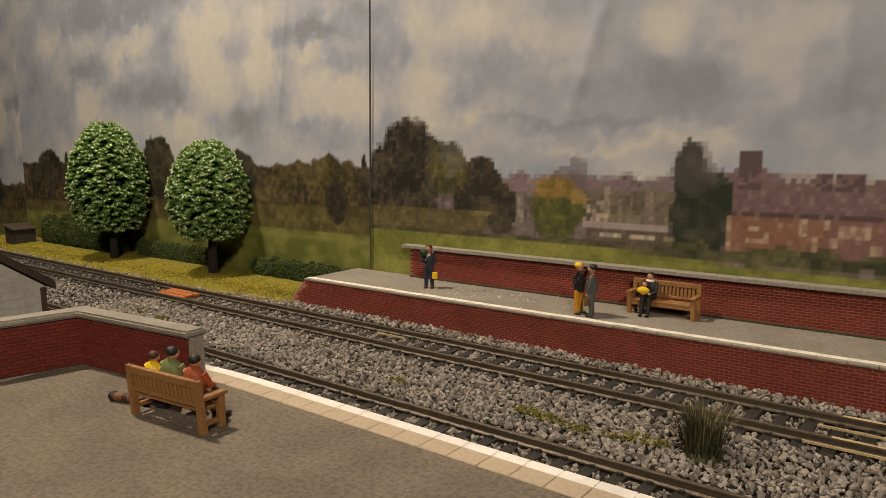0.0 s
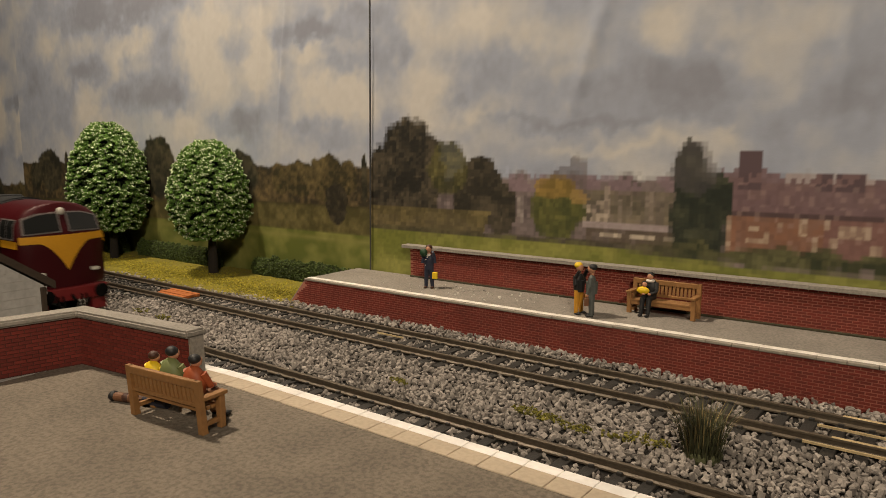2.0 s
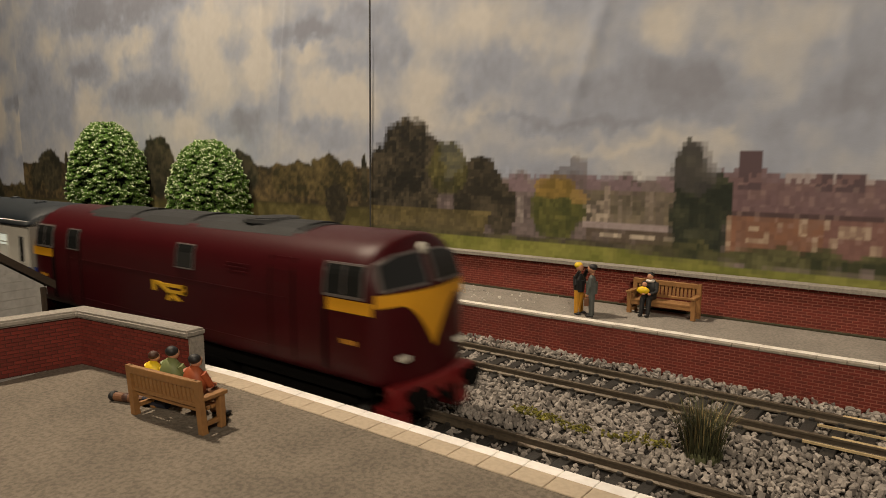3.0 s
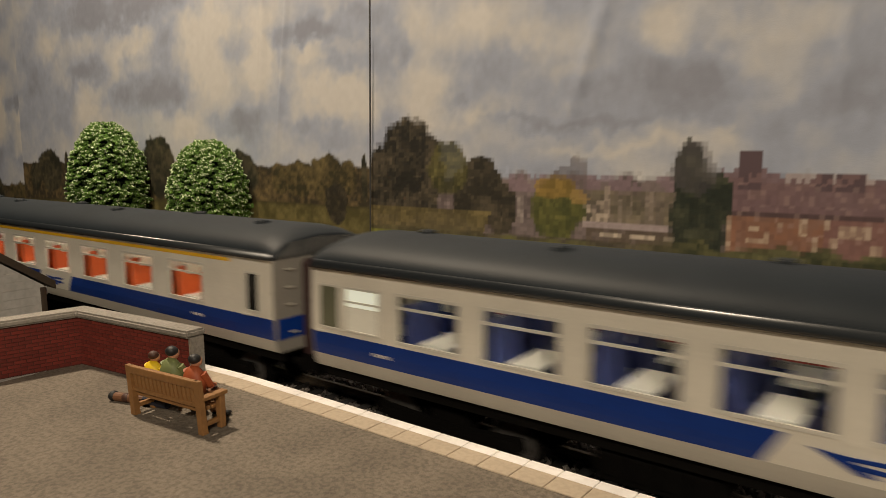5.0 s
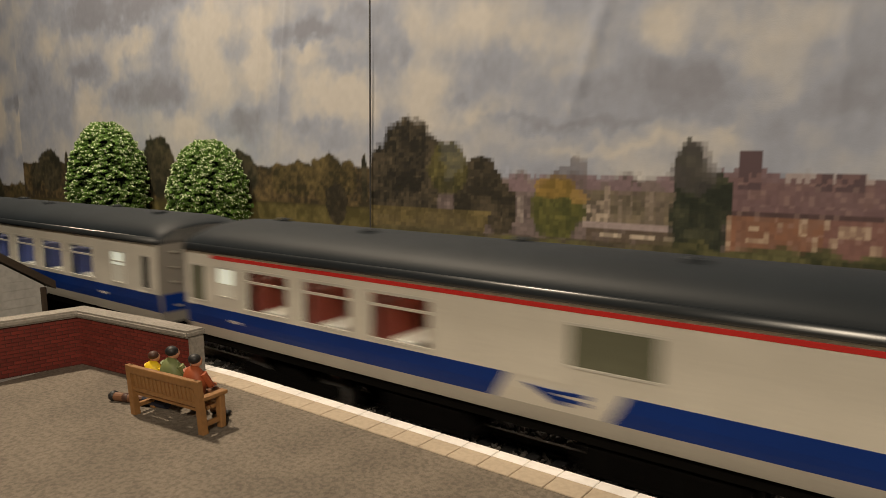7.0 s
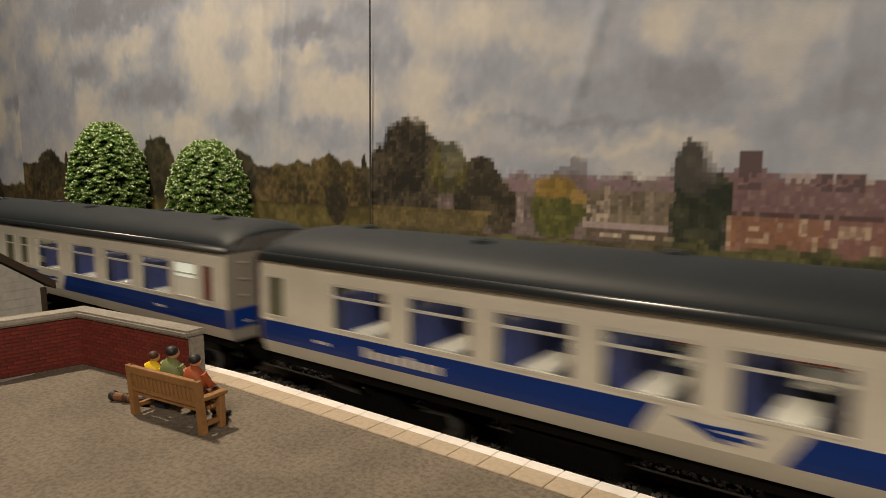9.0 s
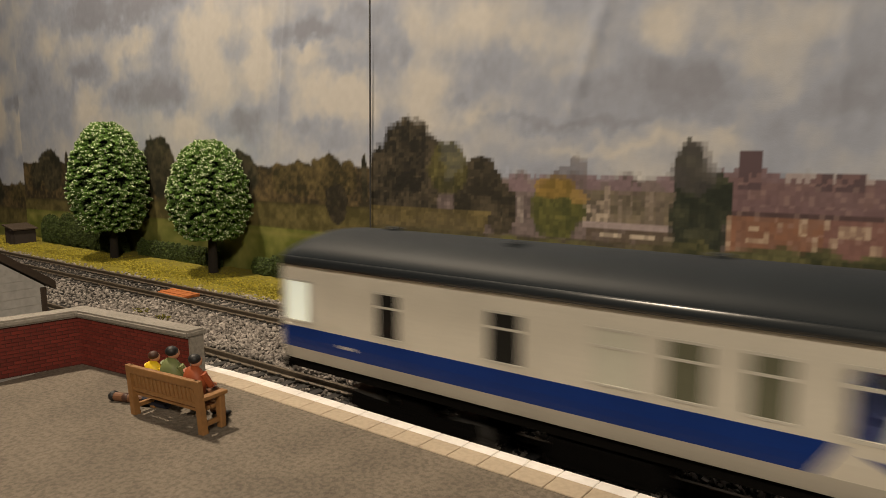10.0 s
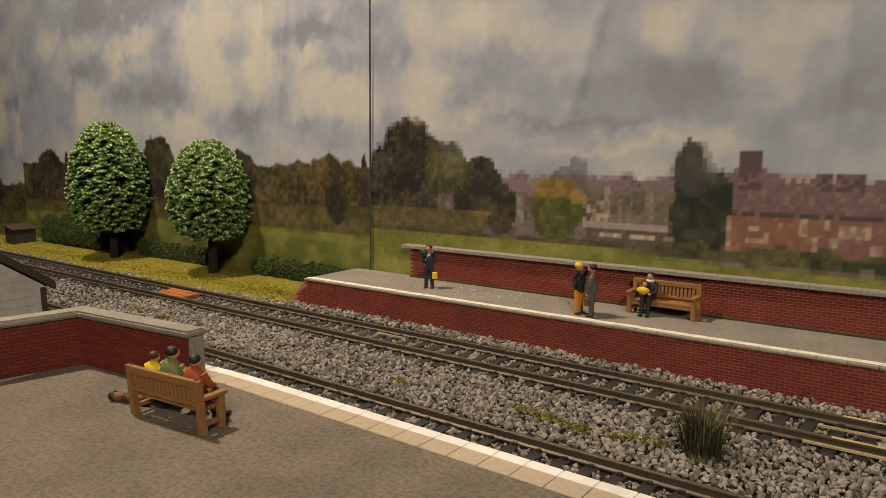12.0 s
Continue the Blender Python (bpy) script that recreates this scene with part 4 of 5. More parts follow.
def moss():
    rng = np.random.default_rng(15)
    for x, y, r, n in ((-100, 168, 3.4, 120), (-93, 167, 2.6, 90), (-84, 165.5, 3.0, 80), (-65, 168, 4.0, 130), (-72, 166, 3.0, 50), (-148, 166, 2.2, 80), (-293, 169, 3.0, 50), (-314, 171, 4, 50)):
        a, rr = rng.uniform(0, 6.28, n), r * rng.random(n) ** 0.6
        c = np.stack([x + rr * np.cos(a) * 1.6, y + rr * np.sin(a) * 0.8, -1.9 + rng.uniform(-0.6, 0.8, n)], 1)
        v, f = chips(rng, c, rng.uniform(0.2, 0.5, n), rough=0.5)
        soup("moss_patch", v, f, M["moss"], "yellow-green moss scatter between ballast chips", "moss")


# ---- buildings at the far end ----
def hut():
    t = thing("platform_hut", "pale boarded hut with an overhanging brown felt roof", "hut", (-262, 74, -5.8))
    z = 5.8
    gable = [(-33, 0), (33, 0), (33, 26.6 + z), (0, 50.4 + z), (-33, 26.6 + z)]
    part("wall", prism(gable, "x", -40, 0), M["hut_wall"], t, "pale grey boarded wall")
    for k in range(17):
        h = 2 + k * 3.0
        half = 33.1 if h < 29 else max(1.0, 33.1 - (h - 29.6) * 1.42)
        part("weatherboard", cube(-0.2, 0.22, -half, half, h, h + 2.93, 0.05), M["hut_wall"], t)
    for s in (-1, 1):
        pts = [(s * 36.0, 28.0 + z), (0, 53.9 + z), (0, 51.0 + z), (s * 36.0, 25.1 + z)]
        part("roof_slope", prism(pts, "x", -44, 2.6), M["hut_roof"], t, "dark brown felt roof")
    part("corner_post", cube(-0.4, 0.9, 31.6, 33.4, 0, 26 + z, 0.2), M["hut_roof"], t)


def far_shed():
    t = thing("lineside_shed", "small dark wooden lineside shed with a sloping roof", "shed", (-622, 240, -1.6))
    part("wall", prism([(-9, 0), (9, 0), (9, 13), (-9, 15.5)], "y", -8, 8), M["shed"], t)
    bm = bmesh.new()
    prism([(-10.5, 15.6), (10.5, 12.8), (10.5, 13.8), (-10.5, 16.8)], "y", -9.4, 9.4, bm)
    part("roof", bm, M["hut_roof"], t, "dark felt roof")
    part("door", cube(-2.5, 2.5, -8.4, -8.0, 0.4, 11, 0.1), M["shed"], t)
    for k in range(-3, 5):
        part("board", cube(k * 2.2 - 0.9, k * 2.2 + 0.9, -8.3, -8.05, 0.2, 12.6, 0.05), M["shed"], t)


# ---- benches ----
def bench(label, at, turn):
    """A slatted station bench, its seat facing -y before it is turned."""
    t = thing("bench", label, "bench", at, turn, group="station benches")
    L, D, SH, BH = 24.0, 6.6, 5.6, 12.4
    for s in (-1, 1):
        part("leg", cube(s * L / 2 - 0.8, s * L / 2 + 0.8, -D / 2, -D / 2 + 1.5, 0, 7.6, 0.2), M["bench"], t)
        part("back_post", prism([(D / 2 - 1.5, 0), (D / 2, 0), (D / 2 + 0.7, BH), (D / 2 - 0.5, BH)], "x", s * L / 2 - 0.8, s * L / 2 + 0.8), M["bench"], t)
        part("armrest", cube(s * L / 2 - 1.0, s * L / 2 + 1.0, -D / 2 - 0.7, D / 2 - 0.4, 7.6, 8.5, 0.2), M["bench"], t)
        part("end_rail", cube(s * L / 2 - 0.5, s * L / 2 + 0.5, -D / 2 + 1, D / 2 - 1, 1.6, 2.6, 0.1), M["bench"], t)
    for k in range(4):
        part("seat_slat", cube(-L / 2 + 0.5, L / 2 - 0.5, -D / 2 + 0.1 + k * 1.5, -D / 2 + 1.3 + k * 1.5, SH - 0.8, SH, 0.15), M["bench"], t)
    part("front_rail", cube(-L / 2 + 0.6, L / 2 - 0.6, -D / 2 + 0.2, -D / 2 + 0.9, SH - 2.1, SH - 0.8, 0.1), M["bench"], t)
    part("top_rail", cube(-L / 2, L / 2, D / 2 - 0.6, D / 2 + 0.65, BH - 1.9, BH, 0.25), M["bench"], t)
    part("lower_rail", cube(-L / 2, L / 2, D / 2 - 1.0, D / 2 + 0.0, SH + 0.5, SH + 1.5, 0.15), M["bench"], t)
    slat = None
    for k in range(15):
        x = -L / 2 + 1.9 + k * (L - 3.8) / 14
        if slat is None:
            first = part("back_slat", prism([(D / 2 - 0.8, SH + 1.3), (D / 2 - 0.2, SH + 1.3), (D / 2 + 0.3, BH - 1.7), (D / 2 - 0.3, BH - 1.7)], "x", -0.45, 0.45), M["bench"], t)
            slat = first.data
            first.location.x = x * MM
        else:
            ob = new("back_slat", slat)
            ob.parent = t
            ob.location.x = x * MM
    return t


# ---- small plain painted figures: one mesh each ----
def figure(label, at, turn, build, mats, category="figurine"):
    bm = bmesh.new()
    build(bm)
    ob = part("figurine", bm, [M[k] for k in mats])
    ob.matrix_basis = pose(at[0] * MM, at[1] * MM, at[2] * MM, 0, 0, turn)
    ob.scale = (1.04, 1.06, 1.0)
    return tagged(ob, label, category, "plain painted figurines")


def standing(bm, legs, coat, head, cap, skirt=False, bag=None, arm_up=False, arm_slot=None, pack=None, shoes=None, shirt=None):
    """Slots are material numbers; 20 mm tall, facing -y."""
    arm_slot = coat if arm_slot is None else arm_slot
    for s in (-1, 1):
        rod(bm, (s * 1.5, 0, 0.6), (s * 0.9, 0, 9.2), 0.75, 1.15, 10, legs)
        blob(bm, (s * 1.55, -0.6, 0.5), 0.8, 1.5, 0.55, 2, cap if shoes is None else shoes)
    if skirt:
        rod(bm, (0, 0, 6.2), (0, 0, 10.6), 2.5, 1.7, 14, skirt)
    blob(bm, (0, 0, 12.2), 2.25, 1.5, 3.6, 3, coat)
    rod(bm, (0, 0, 8.6), (0, 0, 13), 1.9, 2.1, 14, coat)
    rod(bm, (0, 0, 15), (0, 0, 16.4), 0.7, 0.7, 8, head)
    blob(bm, (0, -0.15, 17.7), 1.25, 1.4, 1.6, 3, head)
    blob(bm, (0, 0.3, 18.4), 1.45, 1.5, 1.3, 3, cap)
    for s in (-1, 1):
        rod(bm, (s * 2.2, 0, 14.6), (s * 2.9, -0.4, 11.4), 0.8, 0.65, 8, arm_slot)
        if arm_up:
            rod(bm, (s * 2.6, -0.4, 14.3), (s * 2.3, -1.9, 16.8), 0.75, 0.6, 8, arm_slot)
        else:
            rod(bm, (s * 2.9, -0.4, 11.4), (s * 2.8, -1.2, 8.8), 0.65, 0.55, 8, arm_slot)
            blob(bm, (s * 2.8, -1.3, 8.4), 0.55, 0.6, 0.7, 2, head)
    if shirt is not None:                    # pale trim down the front
        for k in range(4):
            blob(bm, (-0.9 + 0.7 * (k % 2), -1.55, 10.6 + k * 1.2), 0.42, 0.3, 0.42, 1, shirt)
        rod(bm, (0, -0.3, 14.9), (0, -0.5, 15.7), 1.1, 0.8, 10, shirt)
    if bag is not None:
        box(bm, 2.0, 4.2, -2.2, -0.6, 4.6, 7.6, 0.3, bag)
    if pack is not None:
        blob(bm, (-1.8, -1.6, 16.2), 1.8, 1.3, 1.9, 2, pack)


def seated(bm, legs, coat, head, hair, stoop=0.0, collar=None, lap=None):
    """Sits with its seat at z = 5.8 and faces -y."""
    blob(bm, (0, 0.9 - stoop * 0.2, 9.6), 2.6, 1.9, 3.9, 3, coat)
    rod(bm, (0, 0.9, 5.9), (0, 0.9, 9.6), 2.1, 2.0, 14, coat)
    blob(bm, (0, 0.2 - stoop, 14.2), 1.05, 1.15, 1.35, 3, head)
    blob(bm, (0, 0.6 - stoop, 14.8), 1.2, 1.2, 1.15, 3, hair)
    if collar is not None:
        blob(bm, (0, 0.4, 12.6), 1.7, 1.5, 0.8, 2, collar)
    for s in (-1, 1):
        rod(bm, (s * 1.1, 0.6, 6.5), (s * 1.2, -3.4, 6.6), 1.15, 0.95, 10, legs)
        rod(bm, (s * 1.2, -3.4, 6.6), (s * 1.25, -4.4, 0.9), 0.95, 0.7, 10, legs)
        blob(bm, (s * 1.25, -5.2, 0.6), 0.75, 1.4, 0.6, 2, hair)
        rod(bm, (s * 2.2, 0.7, 12.0), (s * 2.7, -0.6, 9.0), 0.8, 0.65, 8, coat)
        rod(bm, (s * 2.7, -0.6, 9.0), (s * 1.2, -2.6, 8.2), 0.65, 0.5, 8, coat)
        blob(bm, (s * 1.0, -2.9, 8.1), 0.6, 0.6, 0.5, 2, head)
    if lap is not None:
        blob(bm, (-1.6, -2.2, 9.2), 2.4, 1.4, 1.5, 2, lap)
        blob(bm, (-1.2, -1.9, 11.4), 0.9, 0.9, 1.0, 2, head)


def figures():
    figure("navy figurine with dark pack and yellow bag standing on platform", (-196, 241.8, Z_PLAT), 20,
           lambda b: standing(b, 0, 0, 1, 2, bag=3, arm_up=True, pack=4, shirt=5), ("navy", "skin", "hair", "lemon", "bottle", "pale"))
    figure("figurine with yellow hat, bag and ochre trousers on the platform", (-119, 235.6, Z_PLAT), 80,
           lambda b: standing(b, 3, 0, 1, 2, bag=2, arm_up=True, shoes=0), ("ink", "skin", "lemon", "ochre"))
    figure("grey-suited figurine carrying a brown case on the platform", (-113.4, 234.8, Z_PLAT), -70,
           lambda b: standing(b, 0, 0, 1, 2, bag=3), ("suit", "skin", "ink", "tan"))
    figure("black-dressed figurine with white collar seated on the bench", (-97.5, 250.4, Z_PLAT), 0,
           lambda b: seated(b, 0, 0, 1, 0, collar=2, lap=3), ("ink", "skin", "pale", "lemon"))
    for x, y, coat, hair, s, lab in ((-156.2, 87.6, "lemon", "hair", 0.92, "small yellow-coated figurine seated on the bench"),
                                     (-148.2, 87.8, "sage", "ink", 1.08, "sage-green figurine seated on the bench"),
                                     (-140.0, 88.4, "rust", "ink", 1.04, "rust-orange figurine seated on the bench")):
        f = figure(lab, (x, y, Z_PLAT), 186, lambda b: seated(b, 0, 1, 2, 3), ("tan", coat, "skin", hair))
        f.scale = (s * 1.18, s * 1.12, s)
    bm = bmesh.new()
    rod(bm, (0, 0, 1.2), (9.5, 3.2, 1.2), 1.1, 1.0, 12, 0)
    blob(bm, (-0.6, -0.2, 1.3), 1.1, 1.4, 1.3, 3, 1)
    rod(bm, (8.5, 3.0, 1.2), (16, 4.6, 1.2), 1.2, 1.1, 12, 3)
    blob(bm, (3.2, 1.0, 1.25), 1.6, 1.2, 1.2, 2, 2)
    o = part("holdall", bm, [M["tan"], M["ink"], M["hair"], M["navy"]])
    o.matrix_basis = pose(-170.0 * MM, 84.0 * MM, Z_PLAT * MM)
    tagged(o, "brown and black rolled luggage lying by the bench", "luggage")


def litter():
    rng = np.random.default_rng(8)
    n = 90
    c = np.stack([rng.normal(-176, 19, n), rng.normal(245, 6, n), np.full(n, Z_PLAT + 0.12)], 1)
    c[:, 1] = np.clip(c[:, 1], 231, 257)
    v, f = chips(rng, c, rng.uniform(0.18, 0.62, n), rough=0.4)
    soup("grit", v, f, M["litter"], "pale loose grit scattered on the platform", "grit")
    bm = bmesh.new()
    blob(bm, (0, 0, 0.7), 2.4, 1.4, 0.9, 2, 0, 0.3)
    tagged(part("stone", bm, M["litter"], at=(-263, 259, 4.6)), "pale stone lying on the hedge end", "stone")


# ---- the train ----
TRAIN = [(0.0, -919.0), (1.0, -715.5), (2.0, -511.5), (2.4, -429.8), (2.6, -388.8), (2.8, -348.6), (3.0, -307.6), (3.2, -267.0), (4.0, -96.0), (4.8, 82.0), (5.1, 144.0),
         (5.5, 231.0), (6.0, 353.0), (6.3, 424.5), (6.6, 500.0), (7.2, 681.5), (8.0, 914.0), (8.8, 1153.8), (9.2, 1265.0), (9.5, 1347.5), (10.0, 1496.6), (10.3, 1588.0), (11.0, 1800.0), (12.0, 2104.0)]
PITCH, COACH = 277.0, 262.0
HALF = 18.4


def coach_wall_y(z):
    """Half width of a coach at a height: upright above, tucked in below."""
    if z < 24:
        return HALF - 1.5 * ((24 - z) / 7.5) ** 1.8
    return HALF - 0.5 * ((z - 24) / 19.0) ** 2


def wheelset(parent, x):
    """One axle with two flanged wheels and their bright tyres."""
    axle = part("wheelset", rod(bmesh.new(), (0, -8.4, 0), (0, 8.4, 0), 0.9), M["black"], parent, at=(x, 0, 6.3))
    for s in (-1, 1):
        bm = bmesh.new()
        rod(bm, (0, s * 7.1, 0), (0, s * 9.4, 0), 6.2, seg=24)
        rod(bm, (0, s * 6.8, 0), (0, s * 7.1, 0), 6.9, seg=24)
        part("wheel", bm, M["black"], axle)
        part("tyre", rod(bmesh.new(), (0, s * 9.3, 0), (0, s * 9.5, 0), 5.6, seg=24), M["dull"], axle)


def bogie(parent, x, base=34.0):
    bm = bmesh.new()
    for s in (-1, 1):
        y = s * 12.2
        prism([(-base / 2 - 5, 6.5), (-base / 2 - 4, 9.2), (-6, 8.2), (6, 8.2), (base / 2 + 4, 9.2), (base / 2 + 5, 6.5), (base / 2 - 4, 5.2), (5, 3.6), (-5, 3.6), (-base / 2 + 4, 5.2)],
              "y", y - 0.9, y + 0.9, bm)
        for k in (-1, 1):
            box(bm, k * base / 2 - 2, k * base / 2 + 2, y - 1.4, y + 1.4, 4.6, 8.2, 0.4)
        for k in range(3):
            rod(bm, (-2.5 + k * 2.5, y + s * 1.2, 3.2), (-2.5 + k * 2.5, y + s * 1.2, 7.4), 0.8, seg=8)
    box(bm, -5, 5, -12, 12, 6.5, 12, 0.3)
    b = part("bogie", bm, M["black"], parent, "black bogie frame", at=(x, 0, 0))
    for k in (-1, 1):
        wheelset(b, k * base / 2)


def side_cell(bm, x0, x1, z0, z1, s, out0, out1, nz=4):
    """A slab that follows the coach side between two heights; s is the side, out how far it stands proud."""
    zs = [z0 + (z1 - z0) * i / nz for i in range(nz + 1)]
    a = [(s * (coach_wall_y(z) + out1), z) for z in zs] + [(s * (coach_wall_y(z) + out0), z) for z in reversed(zs)]
    return prism(a, "x", x0, x1, bm)


SECOND = dict(stripe=None, seats="seat_b", windows=[(30, 48), (54.5, 73), (79.5, 97.5), (104, 122), (128, 146), (152, 170), (176, 194), (200, 218)],
              doors=[(3.8, 10.2, "grey_glass"), (252, 256.5, "dark_glass")], small=[(13.2, 23.8, "white_glass"), (232, 240, "white_glass")], logo=(113, 138), bays=8)
INTER = dict(SECOND, windows=[(29, 47.8), (54.4, 72.6), (79, 97), (103.4, 121.2), (127.6, 145.4), (152, 170.2), (177.4, 195.4), (202.6, 220.6)], small=[(236, 244, "white_glass")], logo=(112.5, 137.5), lettering=(39, 66))
FIRST = dict(stripe="gold", seats="seat_o", windows=[(32.6, 53), (63, 83.2), (92.4, 112.4), (121.8, 141.4), (151.4, 170.6), (181.2, 200), (209.8, 228.2)],
             doors=[(2.0, 8.5, "grey_glass"), (250.2, 255, "dark_glass")], small=[], logo=(115, 141), bays=7)
BUFFET = dict(stripe="red", seats="seat_r", windows=[(30.5, 48.5), (54.5, 72.5), (79, 98)], doors=[(3.6, 10.5, "grey_glass"), (250.5, 256, "seat_o")],
              small=[(17.3, 25, "white_glass"), (133.5, 151.5, "grey_glass"), (212, 229.6, "dark_glass")], logo=(117, 143.5), bays=3, tall_small=True)
BRAKE = dict(stripe=None, seats="seat_b", windows=[(135.5, 154.5), (164, 183), (189.5, 208), (214, 231.5)],
             doors=[(2.4, 11, "glow_glass"), (250, 254.5, "seat_r")], small=[(35.4, 42.2, "dark_glass"), (67.8, 76, "dark_glass"), (92.4, 101.4, "blind"), (106.4, 113.9, "grey_glass"), (120.8, 127.3, "grey_glass"), (235, 245.7, "white_glass")],
             logo=(133, 157), bays=4)
Z0, ZB0, ZB1, ZG = 16.8, 20.4, 26.4, 43.0      # side: foot, blue band, gutter
WZ0, WZ1 = 27.6, 39.0


def coach(kind, label):
    """A bogie coach on its wheels; its left end at x = 0, centred on y = 0, rail tops at z = 0."""
    t = thing("railway_coach", label, "railway coach", group="coaches of the train")
    L = COACH
    openings = [(a, b, WZ0, WZ1) for a, b in kind["windows"]]
    for s in (-1, 1):
        # upper side with window openings: posts between windows, rails above and below
        bm = bmesh.new()
        side_cell(bm, 0.6, L - 0.6, ZB1, WZ0, s, -0.9, 0, 2)
        side_cell(bm, 0.6, L - 0.6, WZ1, ZG, s, -0.9, 0, 2)
        x = 0.6
        for a, b, _, _ in openings + [(L - 0.6, L, 0, 0)]:
            if a > x:
                side_cell(bm, x, a, WZ0, WZ1, s, -0.9, 0, 3)
            x = b
        part("side_panel", bm, M["cream"], t, "pale grey painted coach side")
        la, lb = kind["logo"]
        for xa, xb in ((0.6, la), (lb, L - 0.6)):
            bm = bmesh.new()
            n, lean, ring = 4, 3.6, []
            for i in range(n + 1):
                z, k = ZB0 + (ZB1 - ZB0) * i / n, lean * (i / n - 0.5)
                y = coach_wall_y(z)
                ring.append([bm.verts.new(q) for q in ((xa + (k if xa == lb else 0), s * y, z), (xb + (k if xb == la else 0), s * y, z),
                                                       (xb + (k if xb == la else 0), s * (y - 0.9), z), (xa + (k if xa == lb else 0), s * (y - 0.9), z))])
            for p, q in zip(ring, ring[1:]):
                for i in range(4):
                    bm.faces.new((p[i], p[(i + 1) % 4], q[(i + 1) % 4], q[i]))
            bm.faces.new(ring[0])
            bm.faces.new(ring[-1])
            bmesh.ops.recalc_face_normals(bm, faces=bm.faces[:])
            part("blue_band", bm, M["blue"], t, "deep blue painted lower band")
        bm = bmesh.new()
        side_cell(bm, la - 2, lb + 2, ZB0, ZB1, s, -0.95, -0.06, 4)
        part("logo_panel", bm, M["cream"], t, "pale panel in the blue band")
        # plain dark-blue mark: two slanting arrows and bars
        bm = bmesh.new()
        lx, w = (la + lb) / 2, (lb - la) * 0.27
        y = s * (coach_wall_y(23) + 0.12)
        for pts in ([(lx - w, 25.0), (lx - w * 0.2, 24.6), (lx + w * 0.4, 22.0), (lx + w * 0.1, 21.8)], [(lx - w * 0.3, 24.6), (lx + w, 25.0), (lx + w, 24.2), (lx - w * 0.1, 24.0)],
                    [(lx, 23.6), (lx + w * 0.95, 23.4), (lx + w * 0.95, 22.7), (lx + w * 0.1, 22.8)]):
            prism(pts, "y", min(y, y - s * 0.35), max(y, y - s * 0.35), bm)
        part("emblem", bm, M["blue"], t, "plain blue slanting mark")
        bm = bmesh.new()
        side_cell(bm, 0.6, L - 0.6, Z0, ZB0, s, -0.9, 0, 3)
        part("skirt", bm, M["skirt"], t, "grey skirt below the blue band")
        bm = bmesh.new()
        side_cell(bm, 0.3, L - 0.3, ZG - 0.5, ZG, s, 0, 0.35, 1)
        part("gutter", bm, M["cream"], t)
        # extra glossy strip, added to catch a streak of lamplight along the roof
        bm = bmesh.new()
        arc = [(s * (HALF + 0.55 - 1.5 * (1 - math.cos(q))), ZG + 0.1 + 2.3 * math.sin(q)) for q in (0, 0.35, 0.7, 1.0, 1.25)]
        prism(arc + [(s * (HALF - 1.2), ZG + 2.0), (s * (HALF - 1.2), ZG + 0.1)], "x", 0.8, L - 0.8, bm)
        part("roof_edge", bm, M["roof_glint"], t, "added glossy strip that catches the lamp above the gutter", smooth=True)
        if kind["stripe"]:
            bm = bmesh.new()
            side_cell(bm, 14, L - 20, 41.2, 42.2, s, 0, 0.12, 1)
            part("stripe", bm, M[kind["stripe"]], t, {"gold": "yellow first-class stripe", "red": "red dining-car stripe"}[kind["stripe"]])
        if kind.get("lettering"):
            a, b = kind["lettering"]
            bm = bmesh.new()
            for i in range(9):
                xa = a + 1 + i * (b - a - 2) / 9
                side_cell(bm, xa, xa + 1.9, 22.0, 24.6 if i in (0, 5) else 24.0, s, 0, 0.12, 1)
            part("lettering_bars", bm, M["cream"], t, "pale bars of lettering on the blue band")
        for xa in (22, 222):
            bm = bmesh.new()
            for i in range(4):
                side_cell(bm, xa + i * 1.5, xa + i * 1.5 + 1.0, 22.8, 23.6, s, 0, 0.1, 1)
            part("number_bars", bm, M["cream"], t)
        for a, b, _, _ in openings:
            bm = bmesh.new()
            for xa, xb, za, zb in ((a - 0.5, b + 0.5, WZ0 - 0.5, WZ0 + 0.25), (a - 0.5, b + 0.5, WZ1 - 0.25, WZ1 + 0.45), (a - 0.5, a + 0.25, WZ0, WZ1), (b - 0.25, b + 0.5, WZ0, WZ1)):
                side_cell(bm, xa, xb, za, zb, s, -0.3, 0.2, 2)
            f = part("window", bm, M["frame"], t, "pale framed window with a sliding ventilator")
            bm = bmesh.new()
            side_cell(bm, a, b, WZ0, WZ1, s, -0.6, -0.4, 3)
            bar = bmesh.new()
            side_cell(bar, a, b, 35.7, 36.3, s, -0.3, 0.15, 1)
            part("ventilator_bar", bar, M["frame"], f)
            g = part("pane", bm, M["glass"], f, "clear glass pane")
            g.visible_shadow = False
        for a, b, m in kind["doors"]:
            bm = bmesh.new()
            side_cell(bm, a, b, 28.2, 38.6, s, -0.5, 0.1, 2)
            d = part("door_window", bm, M[m], t, "narrow door window")
            bm = bmesh.new()
            side_cell(bm, a - 0.6, b + 0.6, 27.5, 28.1, s, 0, 0.3, 1)
            side_cell(bm, a - 0.6, b + 0.6, 38.6, 39.1, s, 0, 0.3, 1)
            for q in (a - 0.6, b):
                side_cell(bm, q, q + 0.6, 27.5, 39.1, s, 0, 0.3, 2)
            part("frame", bm, M["frame"], d)
            bm = bmesh.new()
            side_cell(bm, b + 1.2, b + 1.5, 28.5, 34, s, 0, 0.4, 2)
            side_cell(bm, a - 1.6, a + 1.0, 26.4, 26.9, s, 0, 0.5, 1)
